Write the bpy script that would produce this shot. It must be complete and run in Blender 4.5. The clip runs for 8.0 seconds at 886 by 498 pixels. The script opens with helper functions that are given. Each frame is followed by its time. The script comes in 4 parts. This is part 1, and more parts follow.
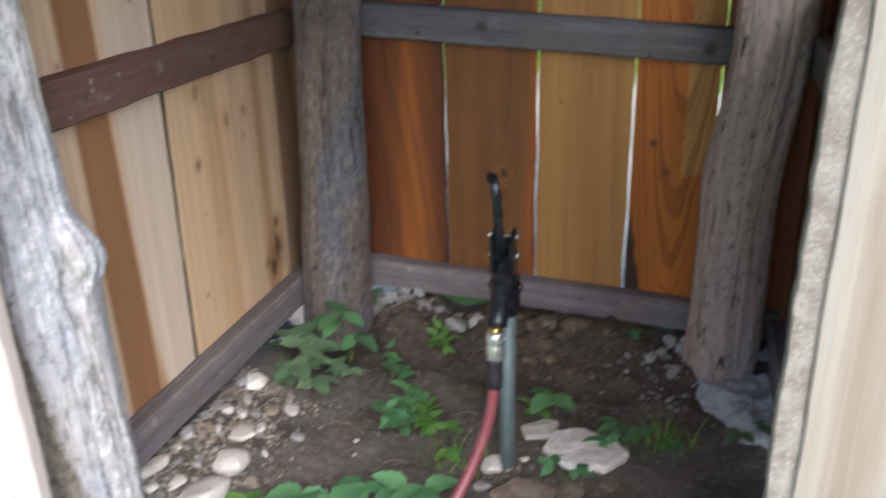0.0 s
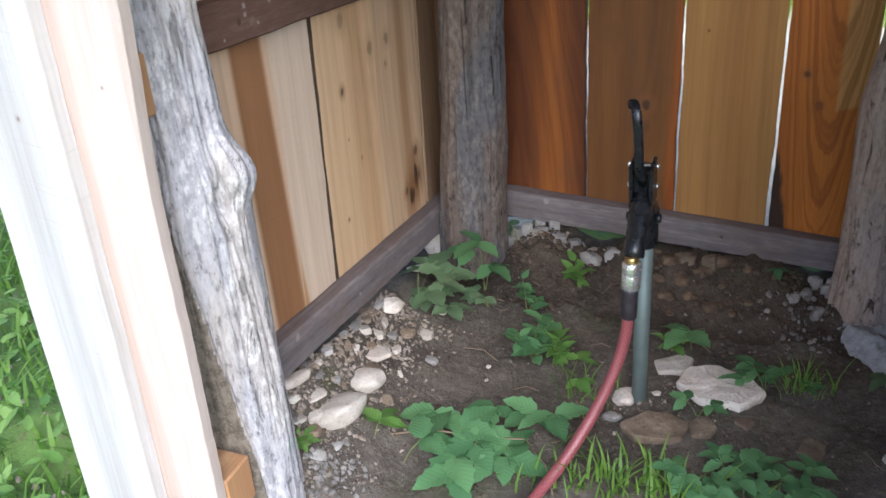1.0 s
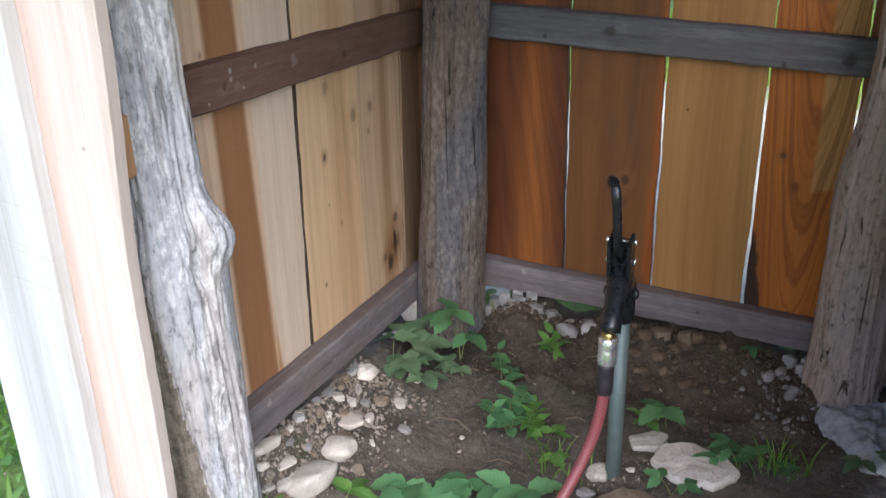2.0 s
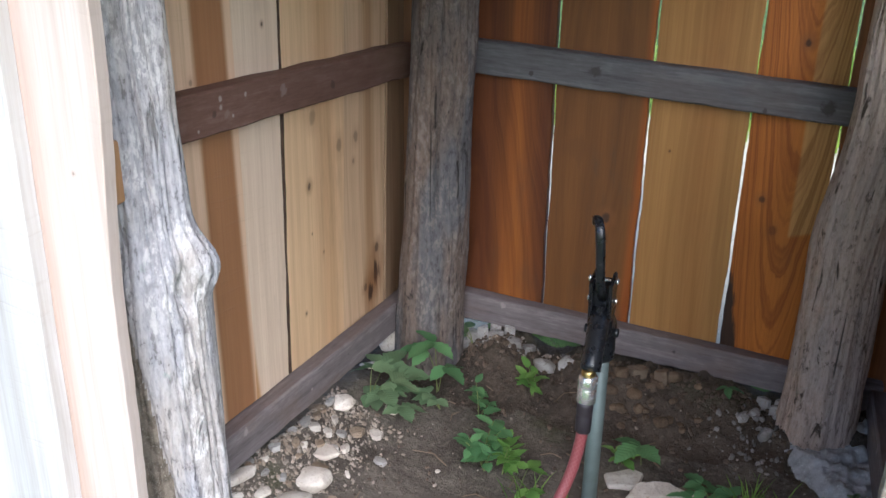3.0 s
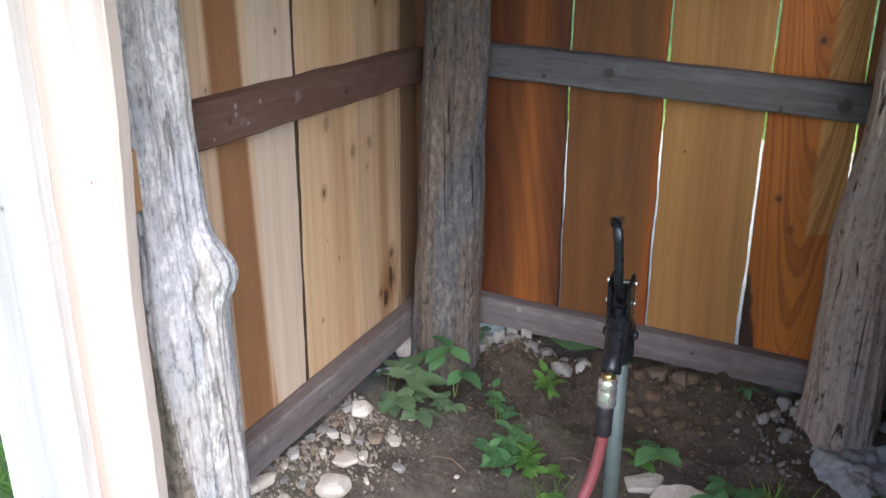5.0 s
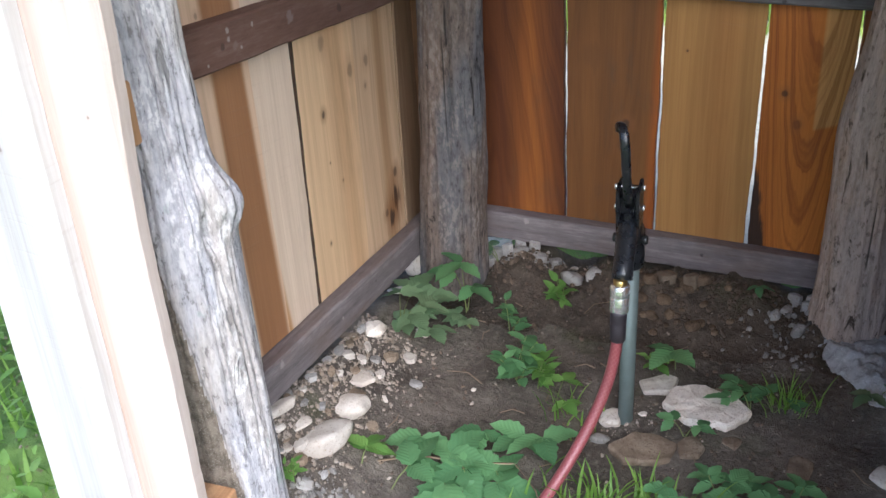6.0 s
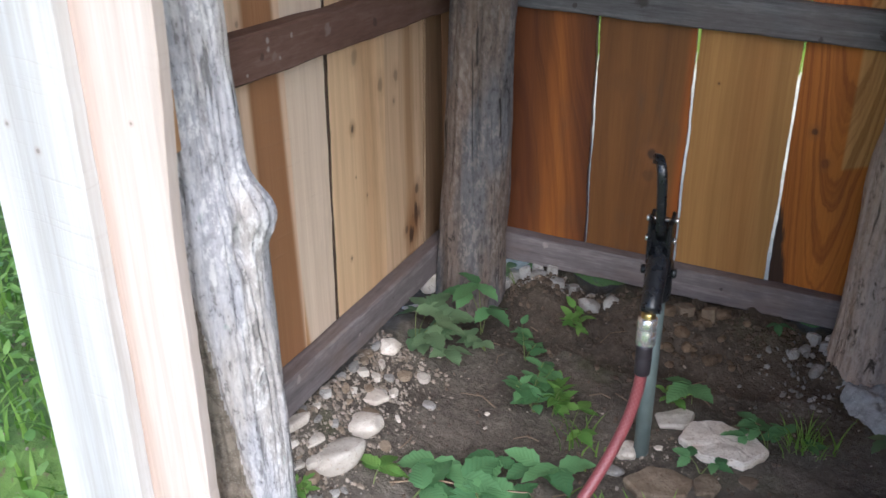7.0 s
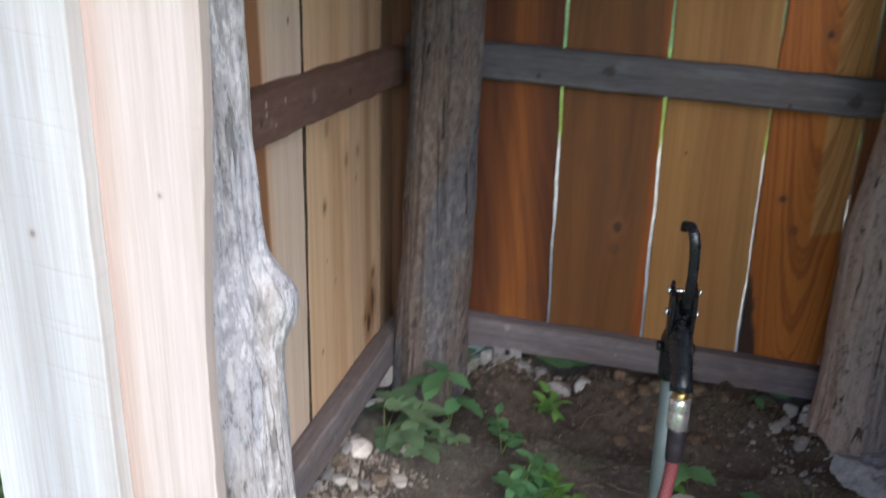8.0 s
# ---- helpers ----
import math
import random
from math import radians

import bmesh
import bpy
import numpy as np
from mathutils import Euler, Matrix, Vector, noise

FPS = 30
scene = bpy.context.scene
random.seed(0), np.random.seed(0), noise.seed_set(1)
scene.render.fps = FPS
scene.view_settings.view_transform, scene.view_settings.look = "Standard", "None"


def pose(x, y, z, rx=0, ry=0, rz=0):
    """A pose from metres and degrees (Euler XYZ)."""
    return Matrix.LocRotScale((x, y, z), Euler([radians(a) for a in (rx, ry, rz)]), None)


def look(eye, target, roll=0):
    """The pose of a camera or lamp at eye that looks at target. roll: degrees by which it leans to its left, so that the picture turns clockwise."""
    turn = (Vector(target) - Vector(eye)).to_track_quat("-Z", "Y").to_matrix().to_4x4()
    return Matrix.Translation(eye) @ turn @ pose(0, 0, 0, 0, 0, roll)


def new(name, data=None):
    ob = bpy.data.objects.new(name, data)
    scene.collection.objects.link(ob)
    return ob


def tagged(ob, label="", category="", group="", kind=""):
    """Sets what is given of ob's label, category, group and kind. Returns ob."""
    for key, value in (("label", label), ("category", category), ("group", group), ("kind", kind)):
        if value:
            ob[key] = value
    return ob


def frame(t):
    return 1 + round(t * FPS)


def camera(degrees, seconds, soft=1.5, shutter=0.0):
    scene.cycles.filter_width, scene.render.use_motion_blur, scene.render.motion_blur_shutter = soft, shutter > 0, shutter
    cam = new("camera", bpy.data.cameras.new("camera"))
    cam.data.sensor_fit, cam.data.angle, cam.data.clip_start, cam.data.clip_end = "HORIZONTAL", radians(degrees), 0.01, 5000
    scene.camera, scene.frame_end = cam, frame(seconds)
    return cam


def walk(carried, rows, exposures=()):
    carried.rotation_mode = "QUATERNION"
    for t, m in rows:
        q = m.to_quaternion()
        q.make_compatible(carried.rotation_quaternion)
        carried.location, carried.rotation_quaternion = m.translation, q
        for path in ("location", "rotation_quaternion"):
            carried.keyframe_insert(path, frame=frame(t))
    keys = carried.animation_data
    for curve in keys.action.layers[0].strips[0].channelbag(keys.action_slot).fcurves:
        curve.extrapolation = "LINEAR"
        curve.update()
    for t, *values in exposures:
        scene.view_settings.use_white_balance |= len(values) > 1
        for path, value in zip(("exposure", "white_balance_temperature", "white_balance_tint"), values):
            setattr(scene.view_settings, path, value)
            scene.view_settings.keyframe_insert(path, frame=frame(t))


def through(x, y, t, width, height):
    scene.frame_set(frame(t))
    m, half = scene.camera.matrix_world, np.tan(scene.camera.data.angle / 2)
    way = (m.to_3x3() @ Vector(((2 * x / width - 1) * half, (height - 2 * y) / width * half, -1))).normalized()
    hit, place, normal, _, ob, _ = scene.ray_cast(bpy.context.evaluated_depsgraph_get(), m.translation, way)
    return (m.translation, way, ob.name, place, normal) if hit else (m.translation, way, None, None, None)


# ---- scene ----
cam = camera(51.0, 8.0, 1.5, 0.5)
PATH = [
    (0, (0.018, -0.012, 1.228), (-0.421, 1.749, 0.388), -1.5),
    (0.5, (0.023, -0.022, 1.221), (-0.606, 1.634, 0.293), -4.9),
    (1, (0.019, -0.034, 1.208), (-0.682, 1.587, 0.269), -4.1),
    (1.5, (0.01, -0.03, 1.210), (-0.684, 1.63, 0.336), -2.0),
    (2, (0.015, -0.027, 1.217), (-0.657, 1.67, 0.397), -1.5),
    (3.5, (-0.014, -0.037, 1.235), (-0.635, 1.712, 0.491), 1.9),
    (4, (-0.019, -0.035, 1.240), (-0.663, 1.713, 0.510), 1.8),
    (5.5, (-0.013, -0.032, 1.219), (-0.655, 1.673, 0.393), -1.9),
    (6, (-0.023, -0.026, 1.219), (-0.659, 1.634, 0.303), -3.7),
    (6.5, (-0.038, -0.021, 1.217), (-0.639, 1.658, 0.311), -2.9),
    (7, (-0.084, -0.021, 1.225), (-0.715, 1.655, 0.334), -0.5),
    (7.5, (-0.221, 0.102, 1.187), (-0.772, 1.81, 0.304), 1.3),
    (8, (-0.373, 0.046, 1.148), (-0.717, 1.881, 0.433), 1.1),
]
walk(cam, [(t, look(eye, target, roll)) for t, eye, target, roll in PATH], [(0.0, 0.86, 5570, 10), (0.5, 0.98, 5570, 10), (1.0, 0.86, 5570, 10), (2.0, 0.80, 5570, 10), (4.0, 0.95, 5570, 10), (5.5, 0.98, 5570, 10), (7.0, 0.80, 5570, 10), (7.5, 0.62, 5560, 10), (8.0, 0.59, 5560, 10)])

# ---- light: bright overcast day, open sky in front of the shed ----
world = bpy.data.worlds.new("sky")
scene.world = world
world.use_nodes = True
wt = world.node_tree
sky = wt.nodes.new("ShaderNodeTexSky")
sky.sky_type = "NISHITA"
sky.sun_disc = False
sky.sun_elevation, sky.sun_rotation = radians(37), radians(150.7)
sky.air_density, sky.dust_density = 1.0, 2.5
wt.links.new(sky.outputs[0], wt.nodes["Background"].inputs[0])
wt.nodes["Background"].inputs[1].default_value = 0.15
sun = new("sun", bpy.data.lights.new("sun", "SUN"))
sun.data.energy, sun.data.angle, sun.data.color = 1.9, radians(55), (1.0, 0.98, 0.96)
sun.matrix_world = look((1.78, -3.17, 2.75), (0, 0, 0))


# ---- materials ----
class Mat:
    """A small writer of node materials."""

    def __init__(self, name, rough=0.7, metal=0.0):
        self.m = bpy.data.materials.new(name)
        self.m.use_nodes = True
        self.t = self.m.node_tree
        self.b = self.t.nodes["Principled BSDF"]
        self.b.inputs["Roughness"].default_value = rough
        self.b.inputs["Metallic"].default_value = metal

    def put(self, socket, value):
        if isinstance(value, bpy.types.NodeSocket):
            self.t.links.new(value, socket)
        else:
            socket.default_value = value

    def node(self, kind, ins=None, out=0, **props):
        n = self.t.nodes.new("ShaderNode" + kind)
        if "operation" in props:
            n.operation = props["operation"]
        if "use_clamp" in props:
            n.use_clamp = props["use_clamp"]
        if "data_type" in props:
            n.data_type = props["data_type"]
        if "blend_type" in props:
            n.blend_type = props["blend_type"]
        if "interpolation_type" in props:
            n.interpolation_type = props["interpolation_type"]
        for k, v in (ins or {}).items():
            self.put(n.inputs[k], v)
        return n.outputs[out]

    def math(self, op, a, b=0.0, c=0.0, clamp=False):
        return self.node("Math", {0: a, 1: b, 2: c}, operation=op, use_clamp=clamp)

    def mix(self, f, a, b, blend="MIX"):
        return self.node("Mix", {0: f, 6: a, 7: b}, out=2, data_type="RGBA", blend_type=blend)

    def step(self, v, lo, hi):
        return self.node("MapRange", {0: v, 1: lo, 2: hi, 3: 0.0, 4: 1.0}, interpolation_type="SMOOTHSTEP")

    def coord(self, scale=(1, 1, 1), shift=True):
        c = self.node("TexCoord", out=3)
        if shift:
            r = self.node("ObjectInfo", out=5)
            k = self.node("CombineXYZ", {0: self.math("MULTIPLY", r, 3.7), 1: r, 2: self.math("MULTIPLY", r, 9.1)})
            c = self.node("VectorMath", {0: c, 1: k}, operation="ADD")
        return self.node("VectorMath", {0: c, 1: scale}, operation="MULTIPLY")

    def noise(self, scale, detail=4.0, rough=0.55, shift=True, warp=0.0):
        return self.node("TexNoise", {"Vector": self.coord(scale, shift), "Scale": 1.0, "Detail": detail, "Roughness": rough, "Distortion": warp})

    def colour(self, c):
        self.put(self.b.inputs["Base Color"], c)

    def bump(self, h, strength, dist):
        self.put(self.b.inputs["Normal"], self.node("Bump", {"Strength": strength, "Distance": dist, "Height": h}))


def rgb(r, g, b):
    return (r, g, b, 1.0)


def sawn(name, pale, heart, band=None, knots=(), flame=1.0, rings=75, stain=0.25, saw=0.0, rough=0.62, contrast=0.34, soft=0.006, grainy=1.0, arch=None, patch=None, char=None):
    """Fresh sawn board: pale sapwood, a heartwood band (x, half width, slope, taper), growth rings, knots (x, z, radius, darkness).
    arch: (x, rings a metre, width) of a stack of pointed rings; patch: (x, z) corner of a pale patch; char: (x, z top, z bottom, width) of a scorched edge."""
    a = Mat(name, rough)
    sep = a.node("SeparateXYZ", {0: a.node("TexCoord", out=3)}).node.outputs
    x, z = sep[0], sep[2]
    wob = a.noise((2.2, 2.2, 0.8), 1.0)
    fibre = a.noise((260, 260, 7), 3.0)
    broad = a.noise((22, 22, 1.1), 3.0)
    ring = a.math("ADD", a.math("MULTIPLY", x, rings), a.math("MULTIPLY", wob, 11.0 * flame))
    ring = a.math("ADD", ring, a.math("MULTIPLY", a.noise((9, 9, 1.6), 2.0), 1.5 * flame))
    if arch:
        ax, az, aw = arch
        u = a.math("DIVIDE", a.math("SUBTRACT", x, ax), aw)
        ring = a.math("ADD", a.math("MULTIPLY", z, az), a.math("MULTIPLY", a.math("MULTIPLY", u, u), -2.2))
        ring = a.math("ADD", ring, a.math("MULTIPLY", a.noise((22, 22, 5), 4.0), 4.5))
    line = a.node("CombineXYZ", {0: ring, 1: a.node("ObjectInfo", out=5), 2: a.math("MULTIPLY", z, 0.7)})
    ring = a.step(a.node("TexNoise", {"Vector": line, "Scale": 1.0, "Detail": 3.0, "Roughness": 0.6}), 0.38, 0.68)
    col = pale
    if band:
        bx, bw, slope, taper = band
        off = a.math("SUBTRACT", x, a.math("MULTIPLY_ADD", z, slope, bx))
        off = a.math("ADD", off, a.math("MULTIPLY", a.math("SUBTRACT", wob, 0.5), 0.05))
        d = a.math("SUBTRACT", a.math("ABSOLUTE", off), a.math("MULTIPLY_ADD", z, taper, bw))
        col = a.mix(a.step(d, soft, -soft), pale, heart)
    if patch:
        px, pz = patch
        f = a.math("MULTIPLY", a.step(a.math("ADD", x, a.math("MULTIPLY", wob, 0.03)), px + 0.012, px + 0.020), a.step(a.math("ADD", z, a.math("MULTIPLY", x, -0.3)), pz, pz + 0.012))
        col = a.mix(f, col, pale)
    shade = a.math("MULTIPLY_ADD", ring, -contrast, 1.0 + contrast * 0.4)
    shade = a.math("MULTIPLY", shade, a.math("MULTIPLY_ADD", broad, 0.55 * grainy, 1.0 - 0.28 * grainy))
    shade = a.math("MULTIPLY", shade, a.math("MULTIPLY_ADD", fibre, 0.4 * grainy, 1.0 - 0.2 * grainy))
    grey = a.node("CombineColor", {0: shade, 1: a.math("POWER", shade, 1.25), 2: a.math("POWER", shade, 1.5)})
    col = a.mix(1.0, col, grey, "MULTIPLY")
    dirt = a.step(a.noise((7, 7, 2.2), 5.0, 0.65), 0.55, 0.78)
    col = a.mix(a.math("MULTIPLY", dirt, stain), col, rgb(0.10, 0.055, 0.03))
    for kx, kz, kr, dark in knots:
        dx = a.math("SUBTRACT", x, kx)
        dz = a.math("MULTIPLY", a.math("SUBTRACT", z, kz), 0.85)
        d = a.math("SQRT", a.math("ADD", a.math("MULTIPLY", dx, dx), a.math("MULTIPLY", dz, dz)))
        d = a.math("ADD", d, a.math("MULTIPLY", a.math("SUBTRACT", a.noise((60, 60, 40) if kr < 0.02 else (75, 75, 9), 4.0), 0.5), kr * (1.1 if kr < 0.02 else 2.6)))
        col = a.mix(a.math("MULTIPLY", a.step(d, kr * 2.6, kr * 0.6), 0.55 * dark), col, rgb(0.25, 0.10, 0.03))
        col = a.mix(a.math("MULTIPLY", a.step(d, kr, kr * 0.45), dark), col, rgb(0.045, 0.02, 0.012))
    if char:
        cx, c1, c0, cw = char
        lim = a.math("MULTIPLY_ADD", a.math("SUBTRACT", c1, z), cw / (c1 - c0), cx)
        lim = a.math("ADD", lim, a.math("MULTIPLY", a.math("SUBTRACT", a.noise((70, 70, 14), 4.0, 0.65), 0.5), 0.03))
        f = a.math("MULTIPLY", a.step(a.math("SUBTRACT", x, lim), 0.005, -0.005), a.step(z, c1 + 0.015, c1 - 0.03))
        col = a.mix(a.math("MULTIPLY", f, 0.93), col, rgb(0.016, 0.012, 0.011))
    h = a.math("ADD", fibre, a.math("MULTIPLY", ring, 0.35))
    if saw:
        skew = a.math("ADD", a.math("ADD", z, a.math("MULTIPLY", x, 0.14)), a.math("MULTIPLY", a.noise((6, 6, 6), 2.0), 0.02))
        kerf = a.node("TexNoise", {"Vector": a.node("CombineXYZ", {0: a.math("MULTIPLY", skew, 190.0), 1: a.math("MULTIPLY", x, 6.0)}), "Scale": 1.0, "Detail": 2.0})
        patch = a.step(a.noise((9, 9, 3), 3.0), 0.45, 0.62)
        kerf = a.math("MULTIPLY", a.step(kerf, 0.55, 0.75), patch)
        h = a.math("SUBTRACT", h, a.math("MULTIPLY", kerf, saw))
        col = a.mix(a.math("MULTIPLY", kerf, 0.35 * saw), col, rgb(0.30, 0.20, 0.14))
    a.colour(col)
    a.bump(h, 0.35, 0.002)
    return a.m


def weathered(name, dark, mid, light, warm=0.0, streak=55.0, rough=0.88, relief=0.8, along=2.4, flake=0.5, cracks=0.85, marks=(), fibre=22):
    """Old wood: fibre along the grain (local z), flakes, drying cracks, warm patches. marks: (x, z, radius, colour)."""
    a = Mat(name, rough)
    s = a.noise((streak, streak, along), 6.0, 0.65, warp=0.25)
    f = a.noise((230, 230, fibre), 4.0, 0.65)
    q = a.noise((48, 48, 26), 5.0, 0.7)
    p = a.noise((9, 9, 4), 4.0)
    v = a.math("ADD", a.math("MULTIPLY", s, 0.55 - 0.3 * flake), a.math("ADD", a.math("MULTIPLY", q, 0.15 + 0.35 * flake), a.math("MULTIPLY", f, 0.30)))
    v = a.math("DIVIDE", v, 1.0 + 0.05 * flake)
    col = a.mix(a.step(v, 0.36, 0.52), dark, mid)
    col = a.mix(a.math("MULTIPLY", a.step(v, 0.50, 0.62), 0.85), col, light)
    col = a.mix(a.math("MULTIPLY", a.step(p, 0.48, 0.66), warm), col, rgb(0.20, 0.125, 0.08))
    crack = a.step(a.noise((46, 46, 1.1), 3.0, 0.55, warp=0.5), 0.345, 0.30)
    col = a.mix(a.math("MULTIPLY", crack, cracks), col, rgb(0.022, 0.018, 0.015))
    if marks:
        sep = a.node("SeparateXYZ", {0: a.node("TexCoord", out=3)}).node.outputs
        for mx, mz, mr, mc in marks:
            dx, dz = a.math("SUBTRACT", sep[0], mx), a.math("SUBTRACT", sep[2], mz)
            d = a.math("SQRT", a.math("ADD", a.math("MULTIPLY", dx, dx), a.math("MULTIPLY", dz, dz)))
            d = a.math("ADD", d, a.math("MULTIPLY", a.math("SUBTRACT", a.noise((90, 90, 90), 4.0, 0.7), 0.5), mr * 2.2))
            col = a.mix(a.math("MULTIPLY", a.step(d, mr, mr * 0.5), 0.85), col, mc)
    a.colour(col)
    h = a.math("ADD", a.math("MULTIPLY", v, 2.2), a.math("MULTIPLY", f, 0.4))
    h = a.math("SUBTRACT", h, a.math("MULTIPLY", crack, 1.1 * cracks))
    a.bump(h, relief, 0.006)
    return a.m


def old_log(name, cool, warm, light, dark, fleck=0.6, gash=0.8, green=0.0, rough=0.9, relief=0.8, scale=1.0):
    """Debarked, weathered log: cool and warm zones, streaks along the grain, pale flecks, torn dark gashes, drying cracks."""
    a = Mat(name, rough)
    zone = a.noise((11 * scale, 11 * scale, 2.2 * scale), 3.0, 0.55)
    streak = a.noise((62, 62, 3.2), 5.0, 0.6, warp=0.4)
    spot = a.noise((78, 78, 40), 6.0, 0.72, warp=0.15)
    fine = a.noise((300, 300, 60), 3.0, 0.6)
    col = a.mix(a.step(zone, 0.40, 0.60), cool, warm)
    k = a.math("MULTIPLY_ADD", streak, 0.9, 0.55)
    k = a.math("MULTIPLY", k, a.math("MULTIPLY_ADD", fine, 0.7, 0.65))
    col = a.mix(1.0, col, a.node("CombineColor", {0: k, 1: k, 2: k}), "MULTIPLY")
    patch = a.step(a.noise((16, 16, 7), 4.0, 0.6), 0.40, 0.60)
    up = a.math("MULTIPLY", a.step(spot, 0.495, 0.57), a.math("MULTIPLY_ADD", patch, 0.75, 0.25))
    col = a.mix(a.math("MULTIPLY", up, fleck), col, light)
    down = a.math("MULTIPLY", a.step(spot, 0.45, 0.38), a.math("MULTIPLY_ADD", patch, -0.5, 0.9))
    col = a.mix(a.math("MULTIPLY", down, 0.75), col, dark)
    torn = a.step(a.noise((26, 26, 6.5), 5.0, 0.68, warp=0.8), 0.40, 0.33)
    col = a.mix(a.math("MULTIPLY", torn, gash), col, rgb(dark[0] * 0.5, dark[1] * 0.48, dark[2] * 0.45))
    crack = a.step(a.noise((50, 50, 0.9), 2.0, 0.5, warp=0.35), 0.305, 0.285)
    col = a.mix(a.math("MULTIPLY", crack, 0.8), col, rgb(0.02, 0.017, 0.015))
    if green:
        g = a.step(a.noise((26, 26, 13), 4.0, 0.6), 0.64, 0.69)
        col = a.mix(a.math("MULTIPLY", g, green), col, rgb(0.36, 0.44, 0.39))
    a.colour(col)
    h = a.math("ADD", a.math("MULTIPLY", streak, 0.6), a.math("MULTIPLY", spot, 1.2))
    h = a.math("SUBTRACT", a.math("ADD", h, a.math("MULTIPLY", fine, 0.3)), a.math("ADD", a.math("MULTIPLY", torn, 0.5), a.math("MULTIPLY", crack, 0.8)))
    a.bump(h, relief, 0.006)
    return a.m


def mineral(name, c1, c2, c3, scale=14.0, rough=0.9, relief=0.7, island=False):
    a = Mat(name, rough)
    n = a.noise((scale, scale, scale), 6.0, 0.62)
    f = a.noise((scale * 9, scale * 9, scale * 9), 5.0, 0.7)
    col = a.mix(a.step(n, 0.38, 0.62), c1, c2)
    col = a.mix(a.step(f, 0.52, 0.68), col, c3)
    rnd = a.node("NewGeometry", out=8) if island else a.node("ObjectInfo", out=5)
    k = a.math("MULTIPLY_ADD", rnd, 0.5, 0.75)
    col = a.mix(1.0, col, a.node("CombineColor", {0: k, 1: k, 2: k}), "MULTIPLY")
    a.colour(col)
    a.bump(a.math("ADD", n, a.math("MULTIPLY", f, 0.5)), relief, 0.006)
    return a.m


def leafy(name, c1, c2, through=0.35, island=True, veins=False):
    a = Mat(name, 0.5)
    rnd = a.node("NewGeometry", out=8) if island else a.node("ObjectInfo", out=5)
    col = a.mix(rnd, c1, c2)
    spots = a.noise((90, 90, 90), 3.0)
    col = a.mix(a.math("MULTIPLY", a.step(spots, 0.5, 0.75), 0.35), col, rgb(0.10, 0.13, 0.03))
    if veins:
        sep = a.node("SeparateXYZ", {0: a.node("TexCoord", out=3)}).node.outputs
        ax = a.math("ABSOLUTE", sep[0])
        v = a.math("SINE", a.math("MULTIPLY", a.math("SUBTRACT", sep[1], a.math("MULTIPLY", ax, 0.8)), 52.0))
        rib = a.math("MAXIMUM", a.step(v, 0.86, 1.0), a.step(ax, 0.02, 0.006))
        col = a.mix(a.math("MULTIPLY", rib, 0.12), col, rgb(0.20, 0.30, 0.10))
        a.bump(a.math("MULTIPLY", v, -0.5), 0.15, 0.003)
    a.colour(col)
    tr = a.node("BsdfTranslucent", {0: col})
    mx = a.node("MixShader", {0: through, 1: a.b.outputs[0], 2: tr})
    a.t.links.new(mx, a.t.nodes["Material Output"].inputs[0])
    return a.m


PALE = rgb(0.74, 0.52, 0.345)
m_left = [
    sawn("board_pale", PALE, rgb(0.5, 0.33, 0.18), (0.0, 0.03, 0.0, 0.0), (), 0.5, saw=0.4, contrast=0.10, grainy=0.6),
    sawn("board_two_tone", PALE, rgb(0.35, 0.172, 0.078), (0.056, 0.052, -0.02, -0.004), ((-0.02, 0.9, 0.006, 0.4),), 0.5, saw=0.4, contrast=0.10, grainy=0.6, soft=0.009),
    sawn("board_cream", rgb(0.74, 0.585, 0.44), rgb(0.52, 0.29, 0.12), (-0.10, 0.075, 0.0, -0.10), ((0.03, 0.96, 0.004, 0.8),), 0.5, saw=0.4, contrast=0.07, grainy=0.7, soft=0.008),
    sawn("board_knotty", rgb(0.74, 0.515, 0.30), rgb(0.66, 0.42, 0.225), (0.06, 0.04, 0.0, 0.0), ((-0.024, 0.607, 0.009, 0.8), (0.118, 0.66, 0.016, 0.4), (0.0, 0.75, 0.018, 0.35), (-0.06, 0.33, 0.004, 0.7), (0.03, 0.44, 0.003, 0.7), (-0.02, 0.50, 0.0025, 0.7)), 0.9, contrast=0.10, grainy=0.7, soft=0.03),
    sawn("board_burl", rgb(0.66, 0.46, 0.285), rgb(0.50, 0.31, 0.165), (0.03, 0.03, 0.0, 0.0), ((0.060, 0.275, 0.032, 0.95), (0.03, 0.235, 0.024, 0.9), (0.07, 0.34, 0.014, 0.7), (0.0, 0.26, 0.012, 0.6), (-0.04, 0.655, 0.013, 0.4), (-0.055, 0.60, 0.007, 0.4), (0.015, 0.96, 0.007, 0.95)), 1.6, stain=0.4, contrast=0.16, grainy=0.8, soft=0.02),
    # last board: shade of the corner is put into its base colour
    sawn("board_corner_shaded", rgb(0.27, 0.18, 0.11), rgb(0.22, 0.13, 0.07), (0.0, 0.03, 0.0, 0.0), (), 0.9, stain=0.6, contrast=0.2, soft=0.03),
]
